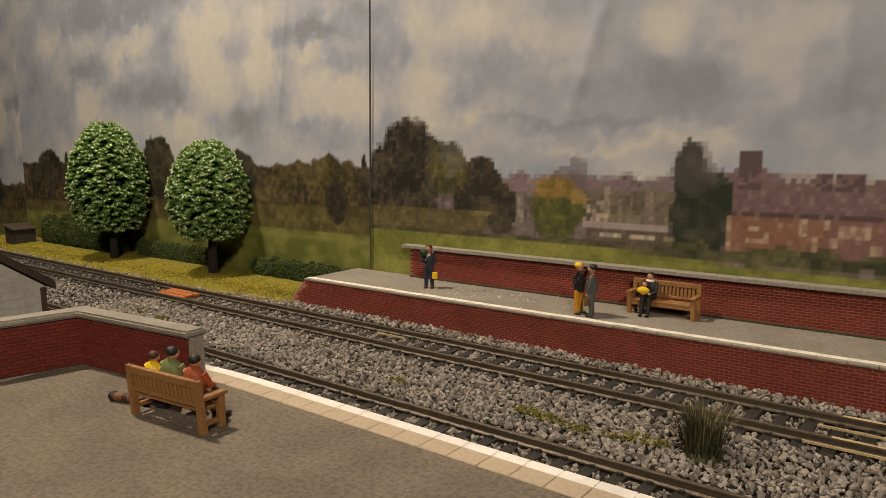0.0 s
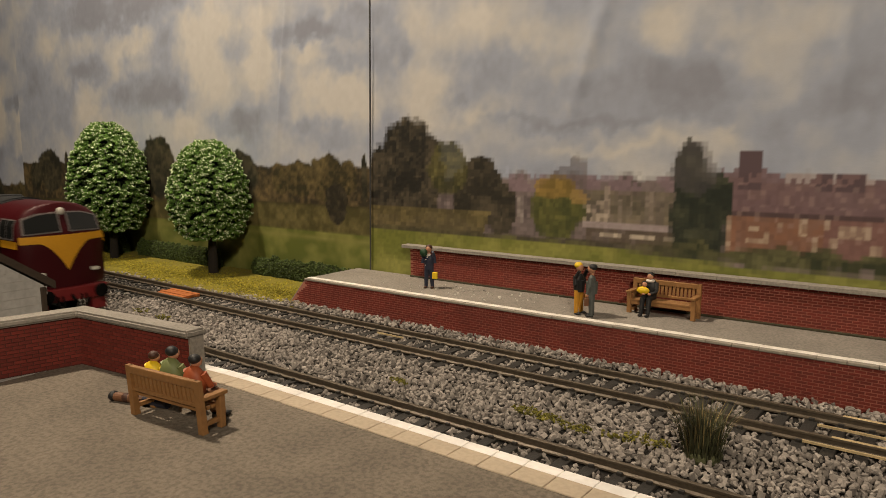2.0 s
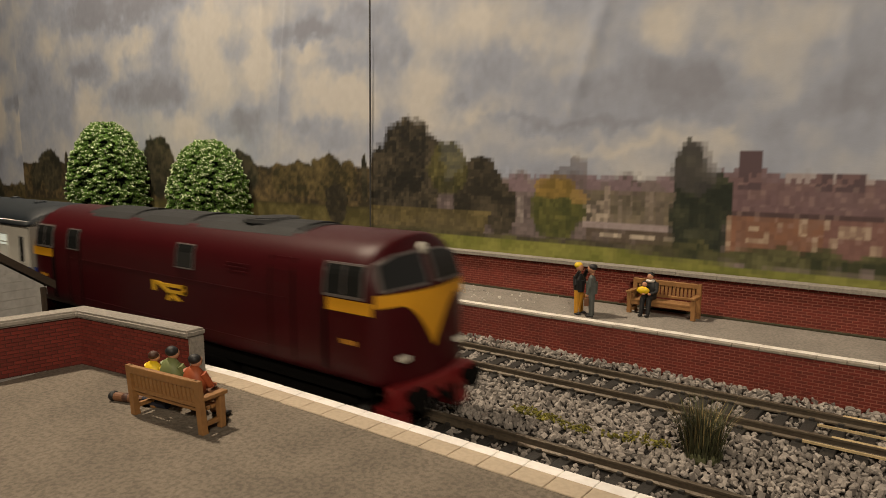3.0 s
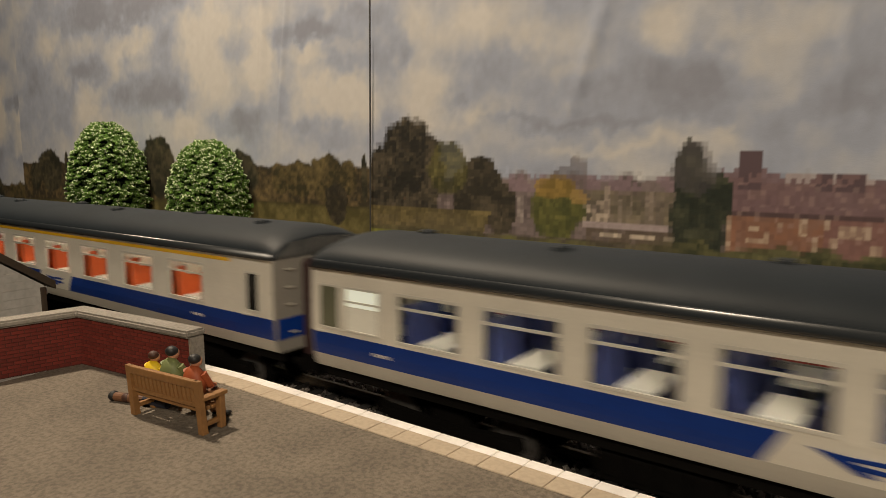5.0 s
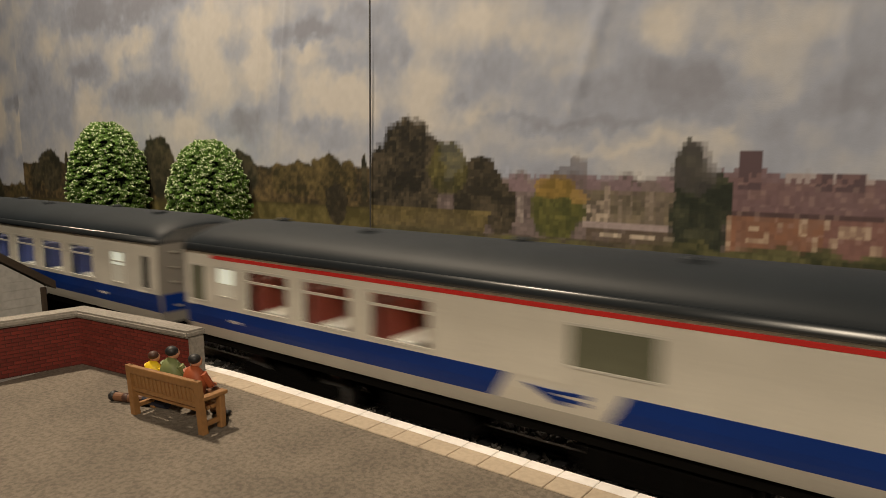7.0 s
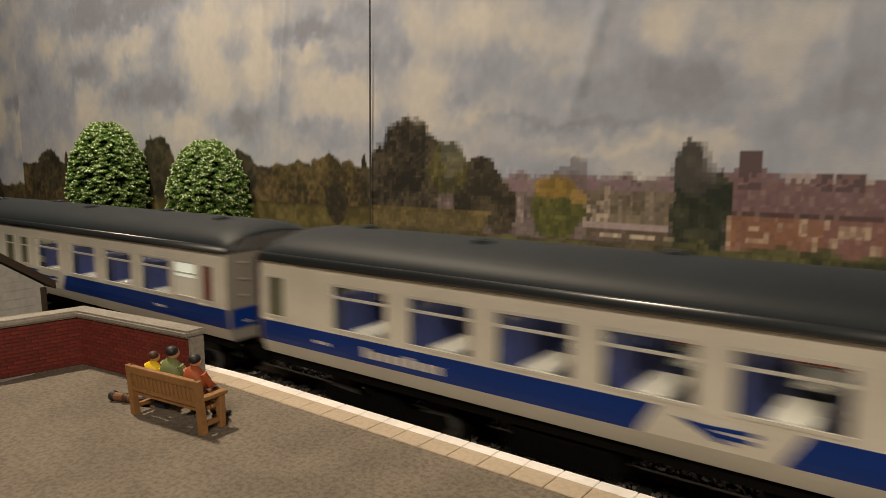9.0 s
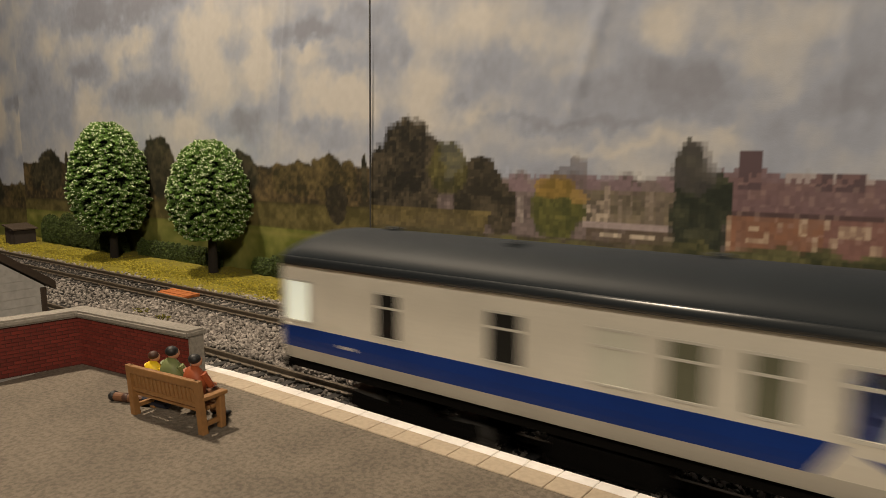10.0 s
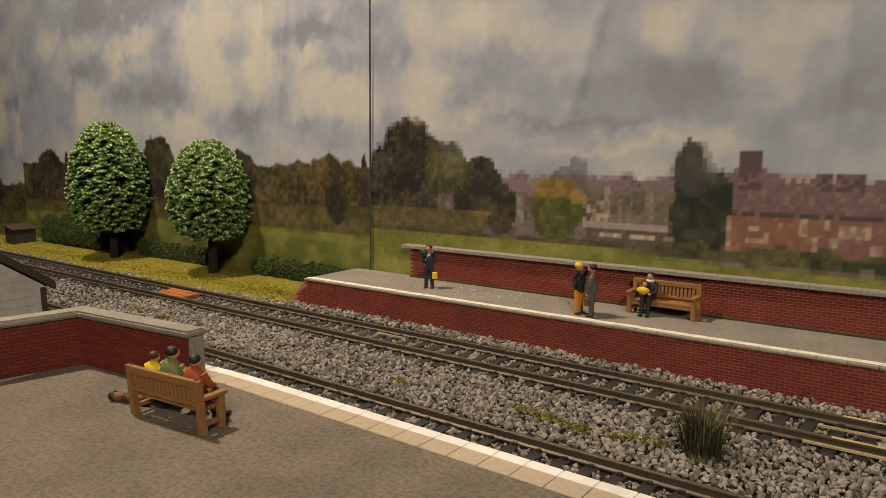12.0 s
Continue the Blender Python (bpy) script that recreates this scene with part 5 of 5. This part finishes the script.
            part("handrail", bm, M["frame"], t, "pale door handrail")
        for a, b, m in kind["small"]:
            lo = 30.5 if kind.get("tall_small") else 28.2
            bm = bmesh.new()
            # the upper pane glows by its material, standing for light from inside
            lit = m == "white_glass"
            side_cell(bm, a, b, 34.2 if lit else lo, 38.6, s, -0.5, 0.08, 2)
            d = part("window", bm, M["glow_glass" if lit else m], t, "frosted window whose pane glows as if lit inside" if lit else "narrow opaque window")
            if lit:
                bm = bmesh.new()
                side_cell(bm, a, b, lo, 34.0, s, -0.5, 0.06, 2)
                part("lower_pane", bm, M["white_glass"], d)
            bm = bmesh.new()
            for xa, xb, za, zb in ((a - 0.5, b + 0.5, lo - 0.5, lo), (a - 0.5, b + 0.5, 38.6, 39.1), (a - 0.5, a, lo, 38.6), (b, b + 0.5, lo, 38.6)) + (() if kind.get("tall_small") else ((a, b, 35.2, 35.7),)):
                side_cell(bm, xa, xb, za, zb, s, 0, 0.25, 1)
            part("frame", bm, M["frame"], d)
        bm = bmesh.new()
        prism([(s * 14.6 - 0.8, 13.8), (s * 14.6 + 0.8, 13.8), (s * 14.6 + 0.6, 17.2), (s * 14.6 - 0.6, 17.2)], "x", 1.5, L - 1.5, bm)
        part("solebar", bm, M["black"], t)
    # roof: a curved shell with domed ends
    bm = bmesh.new()
    xs = [0.0, 0.8, 2.2, 5, 9] + [L * i / 12 for i in range(1, 12)] + [L - 9, L - 5, L - 2.2, L - 0.8, L]
    n = 18
    rows = []
    for x in xs:
        e = min(x, L - x)
        dome = 1 - 0.34 * max(0.0, 1 - e / 9) ** 2.2
        rows.append([bm.verts.new((x, -math.cos(math.pi * i / n) * (HALF - 0.2), ZG + 8.2 * dome * math.sin(math.pi * i / n) ** 0.8)) for i in range(n + 1)])
    for a, b in zip(rows, rows[1:]):
        for i in range(n):
            bm.faces.new((a[i], b[i], b[i + 1], a[i + 1]))
    bm.faces.new(rows[0])
    bm.faces.new(rows[-1][::-1])
    bm.faces.new([r[0] for r in rows] + [r[-1] for r in reversed(rows)])
    bmesh.ops.recalc_face_normals(bm, faces=bm.faces[:])
    part("roof", bm, M["coach_roof"], t, "dark grey curved roof", smooth=True)
    for i in range(6):
        bm = bmesh.new()
        x, y = 22 + i * 43.5, (-3.5 if i % 2 else 3.5)
        rod(bm, (x, y, ZG + 7.6), (x, y, ZG + 8.7), 2.6, 2.2, 12)
        rod(bm, (x, y, ZG + 8.6), (x, y, ZG + 9.0), 1.6, 1.2, 12)
        part("roof_vent", bm, M["coach_roof"], t)
    # ends with corridor gangways
    for x, s in ((0, -1), (L, 1)):
        bm = bmesh.new()
        pts = [(-coach_wall_y(z), z) for z in (Z0, 20, 26, 34, ZG)] + [(-12, ZG + 4.4), (0, ZG + 5.3), (12, ZG + 4.4)] + [(coach_wall_y(z), z) for z in (ZG, 34, 26, 20, Z0)]
        prism(pts, "x", min(x, x - s * 0.9), max(x, x - s * 0.9), bm)
        e = part("end_panel", bm, M["end_grey"], t, "dull grey coach end")
        part("end_band", cube(min(x, x + s * 0.12), max(x, x + s * 0.12), -17.4, 17.4, ZB0, ZB1), M["blue"], e, "blue band round the coach end")
        bm = bmesh.new()
        rings = []
        for i in range(9 if s > 0 else 3):                          # folded bellows
            w = 8.0 + (0.7 if i % 2 else 0)
            rings.append([bm.verts.new((x + s * i * 0.8, y * w, 28.6 + z * (13.4 + (0.5 if i % 2 else 0)))) for y, z in ((-1, -1), (-1, 0.9), (-0.85, 1), (0.85, 1), (1, 0.9), (1, -1))])
        for p, q in zip(rings, rings[1:]):
            for i in range(6):
                bm.faces.new((p[i], p[(i + 1) % 6], q[(i + 1) % 6], q[i]))
        bm.faces.new(rings[0])
        bm.faces.new(rings[-1])
        bmesh.ops.recalc_face_normals(bm, faces=bm.faces[:])
        part("gangway", bm, M["bellows"], e, "dark red corridor bellows")
        part("gangway_door", cube(*sorted((x + (6.2 if s > 0 else -1.4), x + (6.7 if s > 0 else -1.9))), -6.0, 6.0, 16.5, 40.4, 0.2), M["bufferred"], e, "dark red corridor door")
        for k, (y, z) in enumerate(((-13, 40), (-13, 35), (-13, 30), (-12, 22), (12, 22), (13, 30), (13, 35))):
            part("end_step", cube(min(x, x + s * 0.9), max(x, x + s * 0.9), y - 1.2, y + 1.2, z, z + 0.4, 0.1), M["skirt"], e)
        for y in (-11.5, 11.5):
            bm = bmesh.new()
            rod(bm, (x, y, 13.5), (x + s * 4.6, y, 13.5), 1.1)
            rod(bm, (x + s * 4.4, y, 13.5), (x + s * 5.2, y, 13.5), 2.6, seg=16)
            part("buffer", bm, M["black"], t)
    # inside: floor, seats in bays and white tables
    part("floor", cube(1, L - 1, -15.6, 15.6, 15.6, Z0 + 0.8, 0.2), M["black"], t, "dark underframe floor")
    if kind["seats"] != "seat_b":
        part("compartment_wall", cube(1.2, L - 1.2, 3.0, 3.8, Z0, 39.5), M["seat_o" if kind["seats"] == "seat_o" else "seat_r"], t)
    part("light_strip", cube(6, L - 6, -7.5, -6.0, 41.6, 42.4, 0.1), M["strip"], t, "warm white interior light strip")
    part("inner_ceiling", cube(1.2, L - 1.2, -17, 17, 42.5, 43.0), M["table"], t)
    seat = table = rest = None
    for a, b in kind["windows"]:
        c = (a + b) / 2
        for s in (-1, 1):
            for k in (-1, 1):
                xx = c + k * 7.6
                if seat is None:
                    bm = bmesh.new()
                    prism([(-5.5, 17), (1.6, 17), (1.6, 36.2), (-0.2, 36.6), (-0.6, 25.2), (-5.5, 24.6)], "y", -6.6, 6.6, bm)
                    bmesh.ops.bevel(bm, geom=bm.edges[:], offset=0.5, segments=1, affect="EDGES")
                    seat = mesh_of("seat", bm, M[kind["seats"]])
                    rest = bmesh.new()
                    box(rest, -0.9, 1.9, -4.0, 4.0, 33.6, 36.9, 0.4)
                    rest = mesh_of("headrest_cover", rest, M["table"])
                ob = new("seat", seat)
                ob.parent = t
                ob.matrix_basis = pose(xx * MM, s * 9.2 * MM, 0, 0, 0, 0 if k > 0 else 180)
                if s < 0 and kind["seats"] == "seat_o":
                    new("headrest_cover", rest).parent = ob
            if table is None:
                bm = bmesh.new()
                box(bm, -3.6, 3.6, -6.6, 6.6, 27.0, 27.9, 0.2)
                box(bm, -0.6, 0.6, -1, 1, 17, 27.2, 0.1)
                table = mesh_of("table", bm, M["table"])
            ob = new("table", table)
            ob.parent = t
            ob.location = (c * MM, s * 10.2 * MM, 0)
    for x in (40, L - 40):
        bogie(t, x)
    for x, w in ((92, 26), (150, 34)):
        bm = box(bmesh.new(), x - w / 2, x + w / 2, -14, 14, 6.4, 14.6, 0.5)
        case = part("battery_box", bm, M["black"], t)
        for k in range(4):
            part("rib", cube(x - w / 2 + 2 + k * w / 4.4, x - w / 2 + 4.5 + k * w / 4.4, -14.6, 14.6, 8, 12.5, 0.2), M["black"], case)
    return t


# ---- the locomotive ----
LOCO = 187.0


def loco_end(y, z):
    """How far the nose lies in front of the cab corner at a place on the front."""
    rake = max(0.0, z - 37.8) * 0.40
    return 4.6 * (1 - (y / 18.4) ** 2) - rake


LOCO_SEC = [(-16.4, 14.6), (-17.1, 16.2), (-17.4, 20.0), (-17.4, 30.0), (-17.2, 37.0), (-16.6, 42.5), (-15.4, 45.2), (-12.6, 48.2), (-8.5, 50.2), (-4.2, 51.2), (0, 51.5)]
LOCO_SEC = [(y * 1.06, z) for y, z in LOCO_SEC]
LOCO_SEC = LOCO_SEC + [(-y, z) for y, z in reversed(LOCO_SEC[:-1])]


def loco_side_y(z):
    pts = LOCO_SEC[:11]
    for (ya, za), (yb, zb) in zip(pts, pts[1:]):
        if za <= z <= zb:
            return -(ya + (yb - ya) * (z - za) / (zb - za))
    return 16.0


def loco_slab(bm, x0, x1, z0, z1, s, out0, out1, nz=3):
    zs = [z0 + (z1 - z0) * i / nz for i in range(nz + 1)]
    return prism([(s * (loco_side_y(z) + out1), z) for z in zs] + [(s * (loco_side_y(z) + out0), z) for z in reversed(zs)], "x", x0, x1, bm)


def front_slab(bm, outline, end, out0, out1, flat=False):
    """A plate that follows the nose: outline of (y, z); end is +1 or -1."""
    c = LOCO / 2
    k = np.linalg.lstsq(np.array([(1, y, z) for y, z in outline]), np.array([loco_end(y, z) for y, z in outline]), rcond=None)[0]

    def at(y, z, o):
        bow = k[0] + k[1] * y + k[2] * z + 0.25 if flat else loco_end(y, z)
        return Vector((c + end * (c + bow + o), y, z))
    a = [bm.verts.new(at(y, z, out1)) for y, z in outline]
    b = [bm.verts.new(at(y, z, out0)) for y, z in outline]
    n = len(outline)
    fs = [bm.faces.new(a), bm.faces.new(b[::-1])]
    for i in range(n):
        fs.append(bm.faces.new((a[i], b[i], b[(i + 1) % n], a[(i + 1) % n])))
    bmesh.ops.recalc_face_normals(bm, faces=fs)
    return bm


def dense(pts, k=4):
    out = []
    for (a, b), (c, d) in zip(pts, pts[1:] + pts[:1]):
        out += [(a + (c - a) * i / k, b + (d - b) * i / k) for i in range(k)]
    return out


def locomotive():
    """Rear cab corner at x = 0, front at x = LOCO; rail tops at z = 0."""
    t = thing("diesel_locomotive", "maroon diesel locomotive with yellow nose panels and grey roof", "locomotive")
    bm = bmesh.new()
    us = [-1, -0.985, -0.9, -0.7, -0.35, 0, 0.35, 0.7, 0.9, 0.985, 1]
    rows = []
    for u in us:
        row = []
        for y, z in LOCO_SEC:
            k = 0.965 if abs(u) == 1 else 1.0
            e = loco_end(y, z) * max(0.0, (abs(u) - 0.7) / 0.3)
            row.append(bm.verts.new((LOCO / 2 + u * LOCO / 2 + (1 if u > 0 else -1) * e, y * k, z if k == 1 else 14.6 + (z - 14.6) * 0.99)))
        rows.append(row)
    m = len(LOCO_SEC)
    for a, b in zip(rows, rows[1:]):
        for i in range(m - 1):
            f = bm.faces.new((a[i], b[i], b[i + 1], a[i + 1]))
            f.smooth = True
        bm.faces.new((a[m - 1], b[m - 1], b[0], a[0]))
    for r, e in ((rows[0], -1), (rows[-1], 1)):         # fronts that follow the bowed nose
        levels = []
        for i in range((m - 1) // 2):
            a, b = r[i], r[m - 1 - i]
            mid = []
            for q in (0.15, 0.3, 0.5, 0.7, 0.85):
                y, z = a.co.y + (b.co.y - a.co.y) * q, a.co.z
                mid.append(bm.verts.new((LOCO / 2 + e * (LOCO / 2 + loco_end(y, z) - 0.1), y, z)))
            levels.append([a] + mid + [b])
        for p, q in zip(levels, levels[1:]):
            for i in range(6):
                bm.faces.new((p[i], p[i + 1], q[i + 1], q[i])).smooth = True
        top = r[(m - 1) // 2]
        for i in range(6):
            bm.faces.new((levels[-1][i], levels[-1][i + 1], top))
    bmesh.ops.recalc_face_normals(bm, faces=bm.faces[:])
    part("body", bm, M["maroon"], t, "dark maroon painted body")
    # grey roof panels over the engine room
    bm = bmesh.new()
    secs = [(-12.2, 48.6), (-8.5, 50.5), (-4.2, 51.5), (0, 51.8), (4.2, 51.5), (8.5, 50.5), (12.2, 48.6)]
    prism(secs + [(y, z - 0.7) for y, z in reversed(secs)], "x", 30, LOCO - 34, bm)
    part("roof_panel", bm, M["grey_roof"], t, "grey engine-room roof panel")
    for xa, xb in ((36, 62), (70, 98), (104, 150)):
        bm = bmesh.new()
        prism([(y * 0.93, z + 0.55) for y, z in secs] + [(y * 0.93, z - 0.3) for y, z in reversed(secs)], "x", xa, xb, bm)
        part("roof_hatch", bm, M["grey_roof"], t)
    bm = bmesh.new()
    rod(bm, (128, 0, 51.4), (128, 0, 52.5), 8.8, 8.2, 28)
    rod(bm, (128, 0, 52.4), (128, 0, 52.7), 6.2, 6.2, 24)
    part("roof_fan", bm, M["grey_roof"], t, "round dark grey roof fan cowl")
    for s in (-1, 1):
        for x0, x1, z0, z1 in ((29.2, 37.4, 37.2, 44.2), (102.3, 111.4, 37.2, 44.2)):
            bm = bmesh.new()
            loco_slab(bm, x0, x1, z0, z1, s, -0.1, 0.26, 6)
            w = part("window", bm, M["dark_glass"], t, "dark engine-room window")
            bm = bmesh.new()
            for a, b, c, d in ((x0 - 0.35, x1 + 0.35, z0 - 0.4, z0), (x0 - 0.35, x1 + 0.35, z1, z1 + 0.35), (x0 - 0.35, x0, z0, z1), (x1, x1 + 0.35, z0, z1)):
                loco_slab(bm, a, b, c, d, s, 0, 0.34)
            part("frame", bm, M["cabframe"], w)
        for end in (0, 1):
            def fx(a, b):
                return (LOCO - b, LOCO - a) if end else (a, b)
            x0, x1 = fx(3.4, 16.5)
            bm = bmesh.new()
            loco_slab(bm, x0, x1, 36.9, 44.4, s, -0.1, 0.26, 6)
            w = part("cab_window", bm, M["dark_glass"], t, "dark glazed cab side window")
            bm = bmesh.new()
            for a, b, c, d in ((x0 - 0.6, x1 + 0.6, 36.2, 36.9), (x0 - 0.6, x1 + 0.6, 44.4, 44.9), (x0 - 0.6, x0, 36.9, 44.4), (x1, x1 + 0.6, 36.9, 44.4), ((x0 + x1) / 2 - 0.2, (x0 + x1) / 2 + 0.2, 36.9, 44.4)):
                loco_slab(bm, a, b, c, d, s, 0, 0.36, 4)
            part("frame", bm, M["cabframe"], w)
            x0, x1 = fx(0.0, 16.0)
            bm = bmesh.new()
            loco_slab(bm, x0, x1, 32.6, 35.8, s, 0, 0.14)
            part("yellow_panel", bm, M["yellow"], t, "yellow panel under the cab window")
            x0, x1 = fx(17.5, 17.9)
            bm = bmesh.new()
            loco_slab(bm, x0, x1, 16.4, 44, s, 0, 0.12, 6)
            part("door_edge", bm, M["black"], t)
            x0, x1 = fx(29.5, 38.5)
            bm = bmesh.new()
            loco_slab(bm, x0, x1, 16.5, 44.5, s, -0.1, 0.1, 8)
            door = part("cab_door", bm, M["maroon"], t, "maroon cab door")
            # black strips stand in for the shade along the door recess
            bm = bmesh.new()
            loco_slab(bm, x0 - 0.4, x0, 16.5, 44.5, s, 0, 0.2, 8)
            part("door_seam", bm, M["black"], door)
            bm = bmesh.new()
            loco_slab(bm, x1, x1 + 0.4, 16.5, 44.5, s, 0, 0.2, 8)
            part("door_seam", bm, M["black"], door)
            bm = bmesh.new()
            x0, x1 = fx(16.6, 17.1)
            loco_slab(bm, x0, x1, 17, 33, s, 0.1, 0.6, 4)
            part("handrail", bm, M["black"], t)
            x0, x1 = fx(5.5, 11)
            bm = bmesh.new()
            for i in range(4):
                loco_slab(bm, x0 + i * 1.4, x0 + i * 1.4 + 1.0, 24.4, 25.6, s, 0, 0.1, 1)
            part("number_bars", bm, M["ochre"], t)
        # plain yellow arrow mark
        bm = bmesh.new()
        y = s * 18.46
        for pts in ([(88.0, 31.4), (89.9, 31.4), (89.9, 28.0), (88.0, 28.0)], [(89.2, 31.4), (92.8, 31.4), (104.7, 26.2), (101.6, 25.8)], [(94.0, 31.0), (107.0, 31.4), (107.0, 30.2), (95.7, 30.0)],
                    [(98.1, 29.2), (107.0, 29.4), (107.0, 28.2), (99.9, 28.2)], [(105.4, 31.2), (107.0, 31.2), (107.0, 28.4), (105.4, 28.4)], [(97.5, 28.0), (99.9, 28.2), (98.0, 25.6), (95.9, 25.6)]):
            prism(pts, "y", min(y, y + s * 0.15), max(y, y + s * 0.15), bm)
        part("emblem", bm, M["gold"], t, "plain yellow slanting mark")
        for z in (19.0, 33.4):
            bm = bmesh.new()
            loco_slab(bm, 30, LOCO - 30, z, z + 0.3, s, 0, 0.16, 1)
            part("beading", bm, M["maroon"], t)
        for x0 in (128,):
            bm = bmesh.new()
            for i in range(3):
                loco_slab(bm, x0, x0 + 11, 38.4 + i * 1.1, 38.8 + i * 1.1, s, 0, 0.16, 1)
            part("louvre", bm, M["maroon"], t)
    for end in (-1, 1):
        for s in (-1, 1):
            shape = dense([(s * 2.2, 39.4), (s * 15.6, 38.8), (s * 15.0, 44.6), (s * 9.4, 46.4), (s * 2.2, 46.9)])
            f = part("windscreen", front_slab(bmesh.new(), dense([(s * 1.6, 38.8), (s * 16.3, 38.2), (s * 15.7, 45.0), (s * 9.6, 47.0), (s * 1.6, 47.5)]), end, -0.9, 0.15, True), M["cabframe"], t, "grey framed windscreen")
            part("pane", front_slab(bmesh.new(), shape, end, -0.2, 0.22, True), M["dark_glass"], f, "dark windscreen glass")
        # yellow moustache: a band under the windscreens that drops to a point
        bm = bmesh.new()
        cols = []
        for i in range(37):
            y = -17.6 + i * 35.2 / 36
            k = abs(y) / 17.6
            low = 34.4 - 12.2 * max(0.0, 1 - k / 0.62) ** 1.7
            cols.append([bm.verts.new((LOCO / 2 + end * (LOCO / 2 + loco_end(y, z) + o), y, z)) for z in (37.6, low) for o in (0.18, -0.25)])
        for p, q in zip(cols, cols[1:]):
            for i, j in ((0, 2), (2, 3), (3, 1), (1, 0)):
                bm.faces.new((p[i], p[j], q[j], q[i]))
        bmesh.ops.recalc_face_normals(bm, faces=bm.faces[:])
        part("yellow_panel", bm, M["yellow"], t, "yellow nose panel dropping to a point")
        c = LOCO / 2
        xf = c + end * (c + 4.4)
        bm = bmesh.new()
        blob(bm, (c + end * (c + 0.9), 0, 47.6), 1.0, 1.7, 1.7, 3)
        part("headlamp", bm, M["lampglass"], t, "round pale lamp above the windscreens")
        bm = bmesh.new()
        box(bm, *sorted((xf - end * 3, xf + end * 1.4)), -16, 16, 8.5, 14.5, 0.6)
        part("buffer_beam", bm, M["bufferred"], t, "dark red buffer beam")
        for y in (-11.5, 11.5):
            bm = bmesh.new()
            rod(bm, (xf, y, 11.8), (xf + end * 4.2, y, 11.8), 1.5, seg=12)
            rod(bm, (xf + end * 4.0, y, 11.8), (xf + end * 5.0, y, 11.8), 3.0, seg=18)
            part("buffer", bm, M["black"], t)
            bm = bmesh.new()
            box(bm, *sorted((xf - end * 1.2, xf + end * 0.7)), y - 1.7, y + 1.7, 20.6, 22.0, 0.3)
            part("marker_lamp", bm, M["lampglass"], t, "small pale marker lamp")
        bm = bmesh.new()
        rod(bm, (xf + end, 0, 11), (xf + end * 4, 0, 9), 0.7, seg=8)
        for y in (-6, -4, 4, 6):
            rod(bm, (xf + end * 1.4, y, 11), (xf + end * 2.4, y, 5.5), 0.45, seg=6)
        part("coupling", bm, M["black"], t)
        for s in (-1, 1):
            bm = bmesh.new()
            box(bm, *sorted((xf - end * 7, xf - end * 0.5)), s * 12.5 - 3.2, s * 12.5 + 3.2, 2.6, 8.6, 0.5)
            part("step", bm, M["bufferred"], t, "red cab step")
    part("underframe", cube(6, LOCO - 6, -15.0, 15.0, 9.5, 15.0, 0.4), M["black"], t)
    for xa, xb in ((66, 92), (96, 122)):
        part("tank", cube(xa, xb, -15.8, 15.8, 4.2, 9.8, 1.0), M["black"], t)
    for x in (36, LOCO - 36):
        bogie(t, x, 40.0)
    return t


# ---- assembly ----
def place():
    room()
    backdrop()
    ground()
    tracks()
    ballast()
    near_platform()
    grass_bank()
    hedge("hedge", "clipped dark green hedge beside the platform end", -342, -258, 255, 261.5, 11.5, 4200, 31, 0.25)
    hedge("hedge", "clipped dark green hedge behind the trees", -470, -380, 256, 261.5, 12, 4200, 32, 0.15)
    hedge("hedge", "loose dark green bushes near the shed", -606, -490, 249, 261.5, 23, 9000, 33, 0.8)
    tree("egg-shaped model tree with pale tips, the taller one", -475, 241.6, 0, 92, 20, 24.6, 41)
    tree("egg-shaped model tree with pale tips, the shorter one", -365, 245, 0, 78.5, 22, 22.2, 42)
    grass_tuft()
    moss()
    hut()
    far_shed()
    bench("tan slatted wooden bench seen against the brick wall", (-92.8, 251.6, Z_PLAT), 0)
    bench("tan slatted wooden bench with three seated figurines", (-145.9, 86.2, Z_PLAT), 186)
    figures()
    litter()
    far_platform()


place()
VEHICLES = [(locomotive(), 4.0)]
for i, (kind, label) in enumerate(((SECOND, "pale grey and blue second-class railway coach with blue seats"), (FIRST, "pale grey and blue first-class coach with yellow stripe and orange seats"),
                                   (BUFFET, "pale grey and blue buffet coach with a red stripe"), (SECOND, "pale grey and blue second-class railway coach with blue seats"),
                                   (INTER, "pale grey and blue coach with pale lettering bars on the band"), (BRAKE, "pale grey and blue brake coach at the train's tail"))):
    VEHICLES.append((coach(kind, label), -COACH - i * PITCH))


def motions():
    for ob, offset in VEHICLES:
        walk(ob, [(t, pose((s + offset) * MM, Y_NEAR * MM, 0)) for t, s in TRAIN])


motions()
